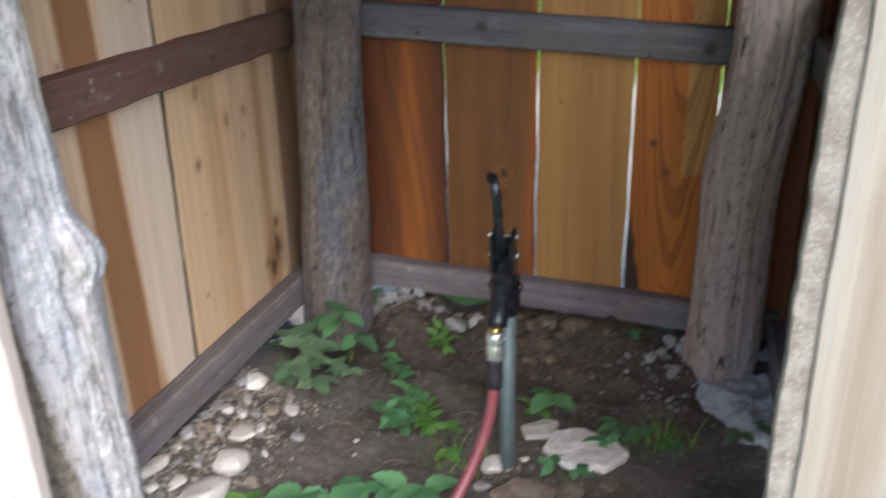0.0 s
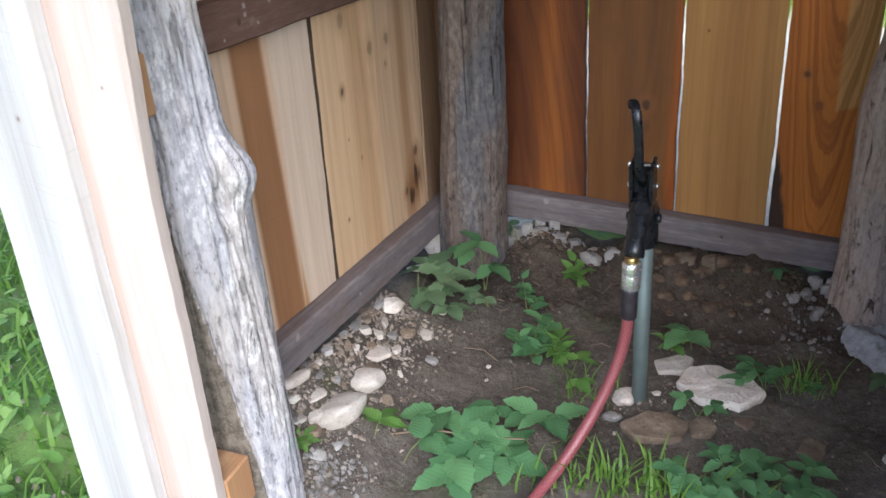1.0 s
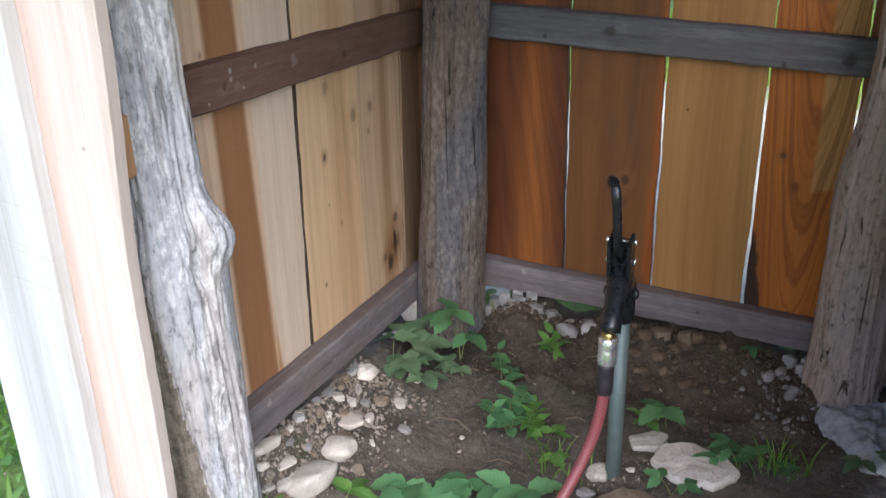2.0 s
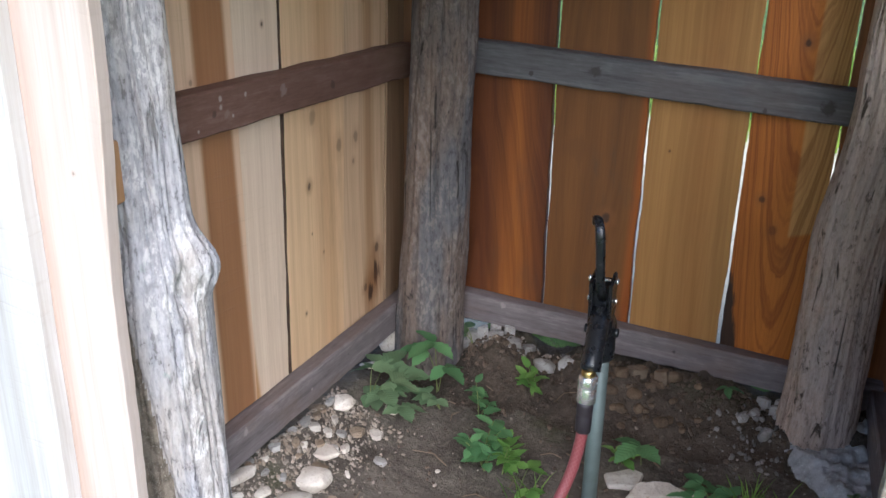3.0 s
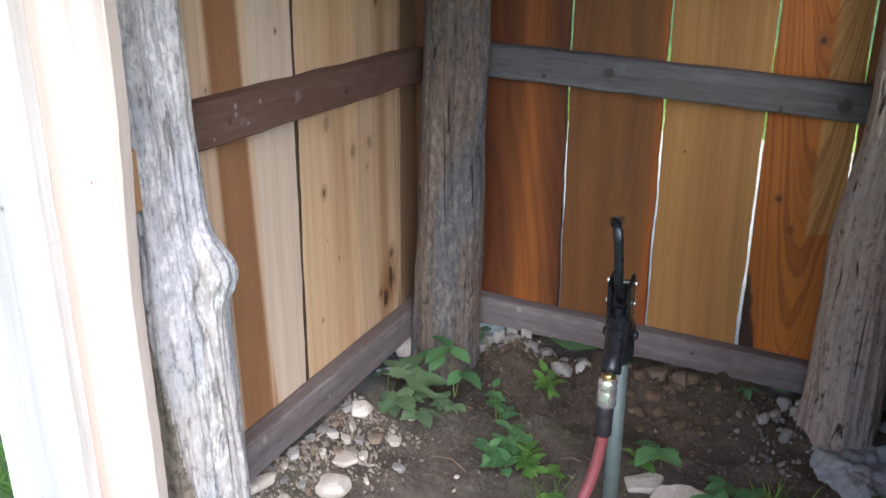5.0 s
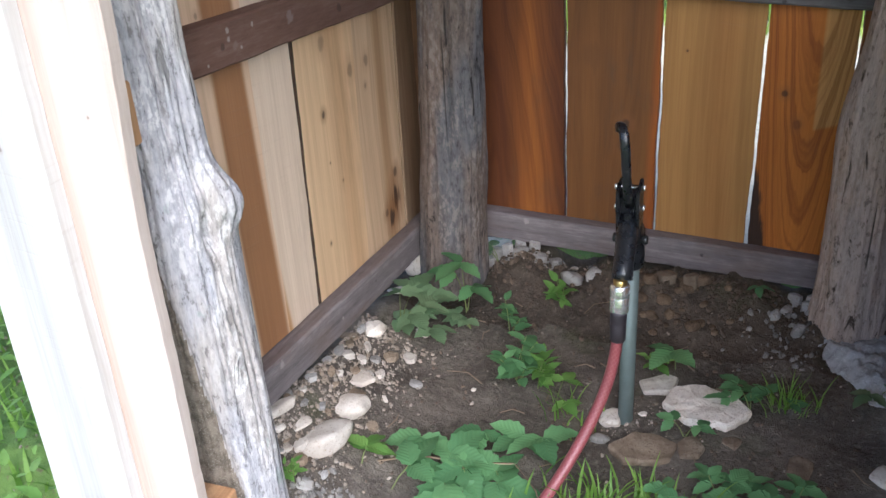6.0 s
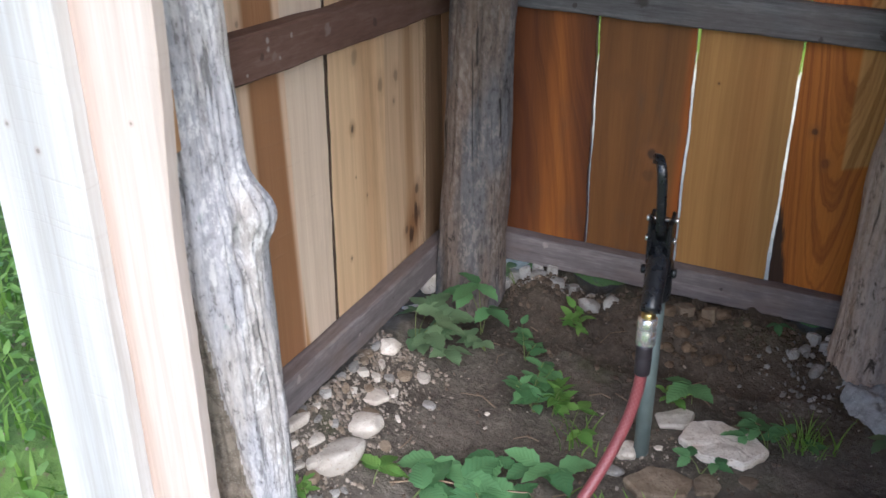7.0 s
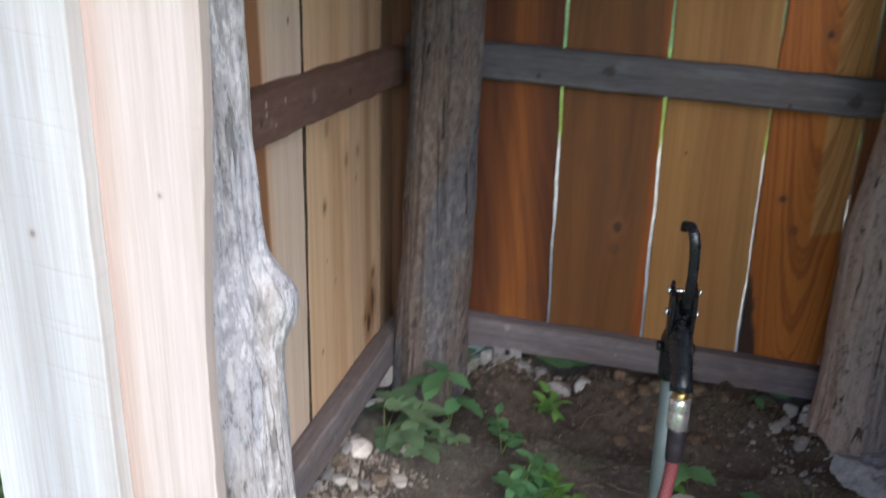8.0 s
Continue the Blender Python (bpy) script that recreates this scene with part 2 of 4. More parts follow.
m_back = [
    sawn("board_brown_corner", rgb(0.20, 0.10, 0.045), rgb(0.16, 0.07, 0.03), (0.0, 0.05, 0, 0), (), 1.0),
    # amber wood, its base darkened further for the shade in the corner
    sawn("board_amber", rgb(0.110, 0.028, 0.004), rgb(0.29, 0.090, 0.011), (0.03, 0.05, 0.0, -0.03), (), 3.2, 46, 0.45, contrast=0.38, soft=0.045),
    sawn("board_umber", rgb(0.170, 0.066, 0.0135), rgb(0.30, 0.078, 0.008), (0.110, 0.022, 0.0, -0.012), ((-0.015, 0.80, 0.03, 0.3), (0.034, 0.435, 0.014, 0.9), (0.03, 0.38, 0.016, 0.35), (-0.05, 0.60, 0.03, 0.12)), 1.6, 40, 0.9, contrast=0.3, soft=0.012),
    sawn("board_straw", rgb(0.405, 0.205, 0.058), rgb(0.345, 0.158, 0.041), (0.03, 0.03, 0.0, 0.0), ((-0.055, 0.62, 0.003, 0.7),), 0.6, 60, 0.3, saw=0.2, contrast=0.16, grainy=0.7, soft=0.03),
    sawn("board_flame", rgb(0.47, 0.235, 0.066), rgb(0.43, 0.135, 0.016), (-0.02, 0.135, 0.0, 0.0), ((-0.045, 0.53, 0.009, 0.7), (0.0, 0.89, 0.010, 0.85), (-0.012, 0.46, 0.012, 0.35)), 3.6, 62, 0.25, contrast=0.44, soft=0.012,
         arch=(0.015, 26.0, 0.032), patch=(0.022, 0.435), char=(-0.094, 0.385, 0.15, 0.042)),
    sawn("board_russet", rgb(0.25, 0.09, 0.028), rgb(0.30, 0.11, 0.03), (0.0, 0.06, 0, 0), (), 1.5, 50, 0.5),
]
m_front = sawn("board_sunlit_pink", rgb(0.60, 0.495, 0.435), rgb(0.52, 0.39, 0.325), (-0.055, 0.016, 0.0, 0.0), ((0.012, 0.87, 0.0022, 0.5),), 0.4, 60, 0.10, saw=0.3, contrast=0.09, soft=0.015, grainy=0.75)
m_front_dull = sawn("board_dull_cream", rgb(0.43, 0.37, 0.30), rgb(0.37, 0.29, 0.22), (-0.03, 0.03, 0.0, 0.0), ((0.0, 0.75, 0.012, 0.3),), 0.4, 60, 0.3, saw=0.4, contrast=0.12, soft=0.02, grainy=0.8)
m_front_grey = sawn("board_sunlit_grey", rgb(0.61, 0.58, 0.555), rgb(0.47, 0.445, 0.43), (0.0, 0.03, 0.0, 0.0), ((0.01, 0.83, 0.003, 0.45), (-0.03, 0.86, 0.003, 0.45)), 0.4, 60, 0.22, saw=0.5, contrast=0.10, soft=0.03, grainy=0.8)
m_fresh = sawn("rail_end_orange", rgb(0.52, 0.29, 0.14), rgb(0.45, 0.22, 0.10), None, (), 0.6)
SPLASH, KNOT = rgb(0.36, 0.31, 0.29), rgb(0.06, 0.05, 0.048)
m_rail_grey = weathered("rail_weathered_grey", rgb(0.085, 0.082, 0.085), rgb(0.125, 0.122, 0.128), rgb(0.185, 0.182, 0.19), 0.12, 60, relief=0.35, flake=0.2, cracks=0.3, marks=((0.035, 0.45, 0.016, KNOT), (0.045, 0.955, 0.02, KNOT), (0.06, 0.30, 0.008, KNOT), (0.07, 0.83, 0.007, KNOT)))
m_rail_brown = weathered("rail_stained_brown", rgb(0.115, 0.058, 0.040), rgb(0.155, 0.083, 0.060), rgb(0.205, 0.125, 0.100), 0.3, 30, relief=0.35, flake=0.25, cracks=0.3, marks=((0.018, 0.253, 0.006, SPLASH), (0.030, 0.255, 0.006, SPLASH), (0.045, 0.272, 0.009, rgb(0.22, 0.15, 0.13)), (0.06, 0.19, 0.004, SPLASH), (0.05, 0.29, 0.004, SPLASH), (0.02, 0.33, 0.005, SPLASH), (0.03, 0.46, 0.014, rgb(0.24, 0.18, 0.17)), (0.045, 0.66, 0.012, rgb(0.075, 0.042, 0.032)), (0.04, 0.235, 0.007, rgb(0.075, 0.042, 0.032))))
m_rail_low = weathered("rail_weathered_mauve", rgb(0.125, 0.105, 0.105), rgb(0.185, 0.158, 0.158), rgb(0.27, 0.24, 0.237), 0.25, 50, relief=0.35, flake=0.3, cracks=0.25, marks=((0.012, 0.255, 0.010, SPLASH), (0.04, 0.52, 0.004, SPLASH), (0.03, 0.7, 0.006, KNOT)))
# weathered greys and browns, lowered to hold the corner's shade
m_post = old_log("post_weathered_shaded", rgb(0.118, 0.114, 0.120), rgb(0.158, 0.120, 0.098), rgb(0.30, 0.26, 0.23), rgb(0.034, 0.028, 0.025), 0.5, 0.95)
# brown log, colour raised to offset the shadow of the right wall
m_post_brown = old_log("post_brown_lightened", rgb(0.47, 0.385, 0.34), rgb(0.50, 0.38, 0.305), rgb(0.64, 0.54, 0.47), rgb(0.10, 0.07, 0.055), 0.4, 0.95)
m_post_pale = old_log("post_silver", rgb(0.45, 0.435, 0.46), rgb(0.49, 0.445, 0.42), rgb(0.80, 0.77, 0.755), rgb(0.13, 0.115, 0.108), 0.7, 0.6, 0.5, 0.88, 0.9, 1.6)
m_bark = mineral("bark_remnant", rgb(0.15, 0.12, 0.09), rgb(0.30, 0.25, 0.195), rgb(0.46, 0.41, 0.34), 45, 0.95, 1.0)
m_bark_cream = mineral("bark_cream", rgb(0.27, 0.22, 0.175), rgb(0.38, 0.33, 0.275), rgb(0.47, 0.42, 0.365), 26, 0.95, 1.0)
m_crack = mineral("crack_shadowed_wood", rgb(0.05, 0.04, 0.035), rgb(0.09, 0.075, 0.065), rgb(0.14, 0.12, 0.10), 60, 0.95, 0.6)
m_bark_dark = mineral("bark_dark", rgb(0.05, 0.03, 0.02), rgb(0.10, 0.06, 0.035), rgb(0.15, 0.09, 0.05), 40, 0.95, 1.0)
m_pale = mineral("stone_pale", rgb(0.58, 0.51, 0.44), rgb(0.72, 0.66, 0.59), rgb(0.46, 0.38, 0.30), 16, 0.85)
m_grey = mineral("stone_grey", rgb(0.30, 0.28, 0.26), rgb(0.42, 0.40, 0.38), rgb(0.22, 0.19, 0.16), 20, 0.9)
m_tan = mineral("stone_tan", rgb(0.20, 0.145, 0.10), rgb(0.32, 0.25, 0.18), rgb(0.15, 0.10, 0.065), 18, 0.9)
m_clod = mineral("clod_earth", rgb(0.11, 0.072, 0.045), rgb(0.185, 0.127, 0.08), rgb(0.26, 0.185, 0.12), 40, 0.95)
m_crumb = mineral("soil_crumb", rgb(0.075, 0.052, 0.036), rgb(0.13, 0.093, 0.065), rgb(0.20, 0.15, 0.105), 50, 0.95, island=True)
m_mortar = mineral("mortar_crumb", rgb(0.17, 0.155, 0.14), rgb(0.27, 0.25, 0.23), rgb(0.36, 0.34, 0.31), 40, 0.95, island=True)
m_gravel = mineral("gravel", rgb(0.27, 0.215, 0.165), rgb(0.40, 0.345, 0.29), rgb(0.24, 0.165, 0.105), 30, 0.9, island=True)
m_concrete = mineral("concrete_rough", rgb(0.33, 0.33, 0.33), rgb(0.47, 0.475, 0.48), rgb(0.58, 0.58, 0.58), 22, 0.95, 0.9)
m_grass = leafy("grass", rgb(0.13, 0.27, 0.04), rgb(0.28, 0.45, 0.09), 0.45)
# brighter copy of the grass: the glare in the gaps is in its colour
m_grass_lit = leafy("grass_lit", rgb(0.30, 0.42, 0.06), rgb(0.46, 0.58, 0.13), 0.45)
m_leaf = leafy("leaf_deep", rgb(0.095, 0.225, 0.095), rgb(0.18, 0.375, 0.155), 0.3, False, True)
m_leaf_light = leafy("leaf_fresh", rgb(0.16, 0.34, 0.075), rgb(0.27, 0.48, 0.12), 0.4, False, True)
m_leaf_grey = leafy("leaf_dull", rgb(0.14, 0.23, 0.12), rgb(0.23, 0.34, 0.18), 0.3, False, True)
m_stem = Mat("stem", 0.7)
m_stem.colour(rgb(0.16, 0.20, 0.06))
m_stem = m_stem.m
m_twig = Mat("twig", 0.85)
m_twig.colour(m_twig.mix(m_twig.noise((80, 80, 80)), rgb(0.16, 0.10, 0.06), rgb(0.34, 0.26, 0.18)))
m_twig = m_twig.m


def soil_material(name, damp, dry, dust, moss):
    a = Mat(name, 0.95)
    n = a.noise((5, 5, 5), 5.0, 0.6, False)
    f = a.noise((60, 60, 60), 6.0, 0.7, False)
    g = a.noise((260, 260, 260), 3.0, 0.6, False)
    col = a.mix(a.step(n, 0.36, 0.64), damp, dry)
    col = a.mix(a.math("MULTIPLY", a.step(f, 0.48, 0.70), 0.65), col, dust)
    col = a.mix(a.math("MULTIPLY", a.step(f, 0.42, 0.32), 0.5), col, rgb(0.05, 0.036, 0.025))
    col = a.mix(a.math("MULTIPLY", a.step(g, 0.66, 0.74), 0.8), col, rgb(0.42, 0.36, 0.29))
    col = a.mix(a.math("MULTIPLY", a.step(a.noise((3.1, 3.1, 3.1), 4.0, 0.6, False), 0.54, 0.68), moss), col, rgb(0.085, 0.095, 0.035))
    a.colour(col)
    a.bump(a.math("ADD", f, a.math("MULTIPLY", g, 0.4)), 0.9, 0.012)
    return a.m


def turf_material():
    a = Mat("turf", 0.95)
    n = a.noise((3, 3, 3), 5.0, 0.6, False)
    f = a.noise((45, 45, 45), 5.0, 0.7, False)
    col = a.mix(a.step(n, 0.4, 0.6), rgb(0.10, 0.17, 0.035), rgb(0.16, 0.26, 0.06))
    col = a.mix(a.step(f, 0.54, 0.7), col, rgb(0.17, 0.13, 0.08))
    a.colour(col)
    a.bump(f, 1.0, 0.02)
    return a.m


# trodden floor, its colour also raised for the light near the opening
m_soil = soil_material("soil_trodden_lit", rgb(0.098, 0.080, 0.064), rgb(0.172, 0.144, 0.117), rgb(0.27, 0.232, 0.188), 0.6)
# dug earth of the bank, its colour also carries the shade at the back
m_bank = soil_material("soil_dug_shaded", rgb(0.060, 0.045, 0.034), rgb(0.112, 0.085, 0.063), rgb(0.185, 0.143, 0.105), 0.3)
m_turf = turf_material()
# added pale ground behind the shed that makes the board gaps look bright
m_gap_strip = mineral("pale_gap_strip", rgb(0.58, 0.50, 0.36), rgb(0.72, 0.63, 0.46), rgb(0.42, 0.40, 0.22), 6, 0.95)


def paint_black():
    a = Mat("black_paint", 0.32)
    n = a.noise((70, 70, 70), 4.0)
    a.colour(a.mix(a.step(n, 0.62, 0.72), rgb(0.012, 0.013, 0.016), rgb(0.05, 0.048, 0.05)))
    a.put(a.b.inputs["Roughness"], a.math("MULTIPLY_ADD", n, 0.35, 0.12))
    a.bump(n, 0.25, 0.002)
    return a.m


def plain(name, col, rough, metal=0.0, vary=0.25, scale=60):
    a = Mat(name, rough, metal)
    n = a.noise((scale, scale, scale), 4.0)
    a.colour(a.mix(a.math("MULTIPLY", n, vary), rgb(*col), rgb(*[c * 0.35 for c in col])))
    a.put(a.b.inputs["Roughness"], a.math("MULTIPLY_ADD", n, 0.2, max(0.02, rough - 0.1)))
    return a.m


m_black = paint_black()
m_chrome = plain("chrome", (0.90, 0.90, 0.90), 0.24, 0.86, 0.06)
m_brass = plain("brass", (0.62, 0.45, 0.18), 0.3, 1.0)
m_pipe = plain("galvanised_pipe", (0.20, 0.25, 0.245), 0.55, 0.35, 0.5, 35)
m_rubber = plain("black_rubber", (0.03, 0.024, 0.03), 0.5)


def hose_material():
    a = Mat("red_hose", 0.38)
    sep = a.node("SeparateXYZ", {0: a.node("TexCoord", out=2)}).node.outputs
    u, v = sep[0], sep[1]
    c1 = a.math("SINE", a.math("MULTIPLY", a.math("ADD", a.math("MULTIPLY", v, 8.0), a.math("MULTIPLY", u, 60.0)), 6.283))
    c2 = a.math("SINE", a.math("MULTIPLY", a.math("SUBTRACT", a.math("MULTIPLY", v, 8.0), a.math("MULTIPLY", u, 60.0)), 6.283))
    k = a.step(a.math("MAXIMUM", c1, c2), 0.8, 0.97)
    col = a.mix(a.math("MULTIPLY", k, 0.22), rgb(0.26, 0.062, 0.070), rgb(0.50, 0.30, 0.31))
    col = a.mix(a.math("MULTIPLY", a.noise((40, 40, 40)), 0.5), col, rgb(0.12, 0.03, 0.03))
    a.colour(col)
    return a.m


m_hose = hose_material()


# ---- mesh helpers ----
def mesh_of(name, verts, faces, mats, smooth=False):
    me = bpy.data.meshes.new(name)
    me.from_pydata(verts, [], faces)
    for m in (mats if isinstance(mats, (list, tuple)) else [mats]):
        me.materials.append(m)
    if smooth:
        me.polygons.foreach_set("use_smooth", [True] * len(me.polygons))
    me.update()
    return me


def part(name, me, parent, label="", m=None):
    ob = new(name, me)
    ob.parent = parent
    if m is not None:
        ob.matrix_basis = m
    if label:
        tagged(ob, label)
    return ob


def thing(name, x, y, z, label, category, group="", kind="", rz=0):
    ob = new(name)
    ob.matrix_basis = pose(x, y, z, 0, 0, rz)
    ob.empty_display_size = 0.05
    return tagged(ob, label, category, group, kind)


def solid(name, bm, mat, smooth=False):
    me = bpy.data.meshes.new(name)
    bmesh.ops.recalc_face_normals(bm, faces=bm.faces)
    bm.to_mesh(me)
    bm.free()
    me.materials.append(mat)
    if smooth:
        me.polygons.foreach_set("use_smooth", [True] * len(me.polygons))
    return me


def n3(x, y, z):
    return noise.noise(Vector((x, y, z)))


def smooth01(t):
    t = min(1.0, max(0.0, t))
    return t * t * (3 - 2 * t)


def board_mesh(name, w, thick, z0, z1, mat, seed, wander=0.0015, left=None, right=None, lean=0.0, step=0.03):
    """A sawn board in local axes: x across, y thickness (0 is the face, positive goes back), z along; its edges wander a little.
    left, right: functions of z that move an edge."""
    n = max(2, int((z1 - z0) / step))
    verts, faces = [], []
    c = 0.0016
    for i in range(n + 1):
        z = z0 + (z1 - z0) * i / n
        a = -w / 2 + wander * (n3(seed, 0, z * 7) + 0.5 * n3(seed, 3, z * 31)) + (left(z) if left else 0) + lean * z
        b = w / 2 + wander * (n3(seed, 9, z * 7) + 0.5 * n3(seed, 5, z * 31)) + (right(z) if right else 0) + lean * z
        cup = 0.001 * n3(seed, 7, z * 2)
        zz = z + (0.004 * n3(seed, 1, 0) if i in (0, n) else 0)
        for px, py in ((a + c, cup), (b - c, cup), (b, c + cup), (b, thick), (a, thick), (a, c + cup)):
            verts.append((px, py, zz))
    for i in range(n):
        for k in range(6):
            p, q = i * 6 + k, i * 6 + (k + 1) % 6
            faces.append((p, q, q + 6, p + 6))
    faces.append(tuple(range(5, -1, -1)))
    faces.append(tuple(n * 6 + k for k in range(6)))
    return mesh_of(name, verts, faces, mat)


def beam_mesh(name, length, h0, h1, thick, mat, seed):
    """A rail: local z along its length, x its height (0 at the top, going down), y thickness. Worn arrises."""
    n = int(length / 0.025)
    verts, faces = [], []
    c = 0.004
    for i in range(n + 1):
        t = i / n
        z = length * t
        h = h0 + (h1 - h0) * t
        a = 0.0022 * n3(seed, 0, z * 9)
        b = h + 0.003 * n3(seed, 4, z * 8)
        f = 0.0015 * n3(seed, 8, z * 6)
        cc = c * (1 + 0.8 * n3(seed, 2, z * 25))
        for px, py in ((a + cc, f), (b - cc, f), (b, f + cc), (b, thick), (a, thick), (a, f + cc)):
            verts.append((px, py, z))
    for i in range(n):
        for k in range(6):
            p, q = i * 6 + k, i * 6 + (k + 1) % 6
            faces.append((p, q, q + 6, p + 6))
    faces.append(tuple(range(5, -1, -1)))
    faces.append(tuple(n * 6 + k for k in range(6)))
    return mesh_of(name, verts, faces, mat)


def frame_to(p, q, face):
    """A pose at p with local z along q - p, local y away from the direction face."""
    z = (Vector(q) - Vector(p)).normalized()
    y = -(Vector(face) - z * Vector(face).dot(z)).normalized()
    x = y.cross(z)
    m = Matrix((x, y, z)).transposed().to_4x4()
    m.translation = p
    return m


def rail(parent, p, q, h0, h1, face, mat, seed, label, thick=0.038):
    m = frame_to(p, q, face)
    flip = m.to_3x3() @ Vector((1, 0, 0))
    if flip.z > 0:                      # local x has to point down
        m = frame_to(q, p, face)
        h0, h1 = h1, h0
    ob = part("rail", beam_mesh("rail", (Vector(q) - Vector(p)).length, h0, h1, thick, mat, seed), parent, label)
    ob.matrix_basis = m
    return ob


def log_mesh(name, centre, radius, z0, z1, mats, seed, extra=None, grooves=(), segs=72, rows=90, rough=0.006, second=None):
    """A rough log: centre(z) gives x, y; radius(z) the size; extra(angle, z) adds to the radius; grooves: (angle, depth, width, wander)."""
    verts, faces, slots, deep = [], [], [], []
    for i in range(rows + 1):
        z = z0 + (z1 - z0) * i / rows
        cx, cy = centre(z)
        r0 = radius(z)
        for k in range(segs):
            t = 2 * math.pi * k / segs
            ux, uy = math.cos(t), math.sin(t)
            r = r0 * (1 + 0.06 * n3(ux * 1.2 + seed, uy * 1.2, z * 1.8))
            r += rough * n3(ux * 4 + seed, uy * 4, z * 5) + rough * 0.7 * n3(ux * 13 + seed, uy * 13, z * 4)
            r += rough * 0.35 * n3(ux * 25, uy * 25 + seed, z * 11)
            cut = 0.0
            for ga, gd, gw, gn in grooves:
                d = t - radians(ga) - gn * n3(seed, ga, z * 2.2) - 0.05 * n3(seed, ga, z * 13) - 0.02 * n3(seed, ga, z * 40)
                d = (d + math.pi) % (2 * math.pi) - math.pi
                amp = smooth01(0.7 + 1.4 * n3(ga, seed, z * 2.4))
                g = amp * math.exp(-(d / (gw * (0.35 + 0.65 * amp))) ** 2)
                r -= gd * g
                cut = max(cut, g)
            deep.append(cut)
            if extra:
                r += extra(t, z)
            verts.append((cx + r * ux, cy + r * uy, z))
    for i in range(rows):
        for k in range(segs):
            a, b = i * segs + k, i * segs + (k + 1) % segs
            faces.append((a, b, b + segs, a + segs))
            z = z0 + (z1 - z0) * (i + 0.5) / rows
            slots.append(2 if deep[a] + deep[b] > 1.7 else 1 if second and second(2 * math.pi * (k + 0.5) / segs, z) else 0)
    faces.append(tuple(reversed(range(segs))))
    faces.append(tuple(rows * segs + k for k in range(segs)))
    me = mesh_of(name, verts, faces, mats, True)
    me.polygons.foreach_set("material_index", slots + [0, 0])
    return me


TOP = 1.43  # height of the walls, posts and roof


# ---- ground: trodden soil in the shed, a bank of earth under the walls, turf outside ----
def level(x, y):
    high = 0.092 - 0.03 * smooth01((x + 0.7) / 0.9) - 0.035 * math.exp(-((x + 0.46) / 0.06) ** 2) - 0.03 * math.exp(-((x - 0.08) / 0.06) ** 2)
    z = high * smooth01((y - 1.83) / 0.19) * smooth01((x + 0.74) / 0.14)
    side = min(0.19, max(0.02, 0.18 - 0.17 * (y - 1.1)))
    if y > 0.95:
        z += side * math.exp(-max(0.0, x + 0.845) / 0.08) * smooth01((y - 0.95) / 0.12) * (1 - smooth01((-0.9 - x) / 0.8))
    return z


def ground_height(x, y):
    z = level(x, y)
    near = math.exp(-max(0.0, abs(x + 0.3) - 1.2) * 0.8) * math.exp(-max(0.0, abs(y - 1.4) - 1.0) * 0.8)
    z += near * (0.012 * n3(x * 5, y * 5, 0) + 0.007 * n3(x * 15, y * 15, 3) + 0.0045 * n3(x * 38, y * 38, 7) + 0.003 * n3(x * 80, y * 80, 1))
    if 1.80 < y < 2.1 and -0.65 < x < 0.3:
        z += smooth01((y - 1.80) / 0.1) * 0.03 * max(0, n3(x * 20, y * 20, 9)) + smooth01((y - 1.80) / 0.1) * 0.013 * n3(x * 50, y * 50, 4)
    far = math.hypot(x, y - 1)
    return z + 0.05 * smooth01((far - 2.5) / 6) * n3(x * 0.25, y * 0.25, 2)


def axis_steps(lo, hi, step, reach):
    core = list(np.arange(lo, hi + step / 2, step))
    out, d, p = [], step, hi
    while p < reach:
        d *= 1.22
        p += d
        out.append(p)
    back, d, p = [], step, lo
    while p > -reach:
        d *= 1.22
        p -= d
        back.append(p)
    return back[::-1] + core + out


gx, gy = axis_steps(-1.0, 0.42, 0.0105, 900), axis_steps(0.85, 2.14, 0.0105, 900)
gv = [(x, y, ground_height(x, y)) for y in gy for x in gx]
gf, gs = [], []
for j in range(len(gy) - 1):
    for i in range(len(gx) - 1):
        a = j * len(gx) + i
        gf.append((a, a + 1, a + 1 + len(gx), a + len(gx)))
        wob = 0.05 * n3(gx[i] * 9, gy[j] * 9, 5)
        far_edge = 0.35 * n3(gx[i] * 0.7, 1, 8)
        # slot 2: the added bright strip seen through the gaps; slot 3: bank
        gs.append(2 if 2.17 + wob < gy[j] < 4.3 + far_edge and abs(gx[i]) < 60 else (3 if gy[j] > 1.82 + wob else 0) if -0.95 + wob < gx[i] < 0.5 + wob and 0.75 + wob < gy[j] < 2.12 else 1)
gm = mesh_of("ground", gv, gf, [m_soil, m_turf, m_gap_strip, m_bank], True)
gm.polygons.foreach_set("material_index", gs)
tagged(new("ground", gm), "bare brown soil in the shed, green turf around it, an added pale strip behind", "ground", kind="structure")

# ---- left wall: boards across, two rails on the inside ----
wall_left = thing("wall_left", -0.885, 1.5, 0, "board wall of fresh pale and brown sawn planks", "wall", kind="structure")


def bark_edge(seed, amp):
    def edge(z):
        return amp * (n3(seed, 2, z * 6) + 0.6 * n3(seed, 6, z * 19) - 0.4)
    return edge


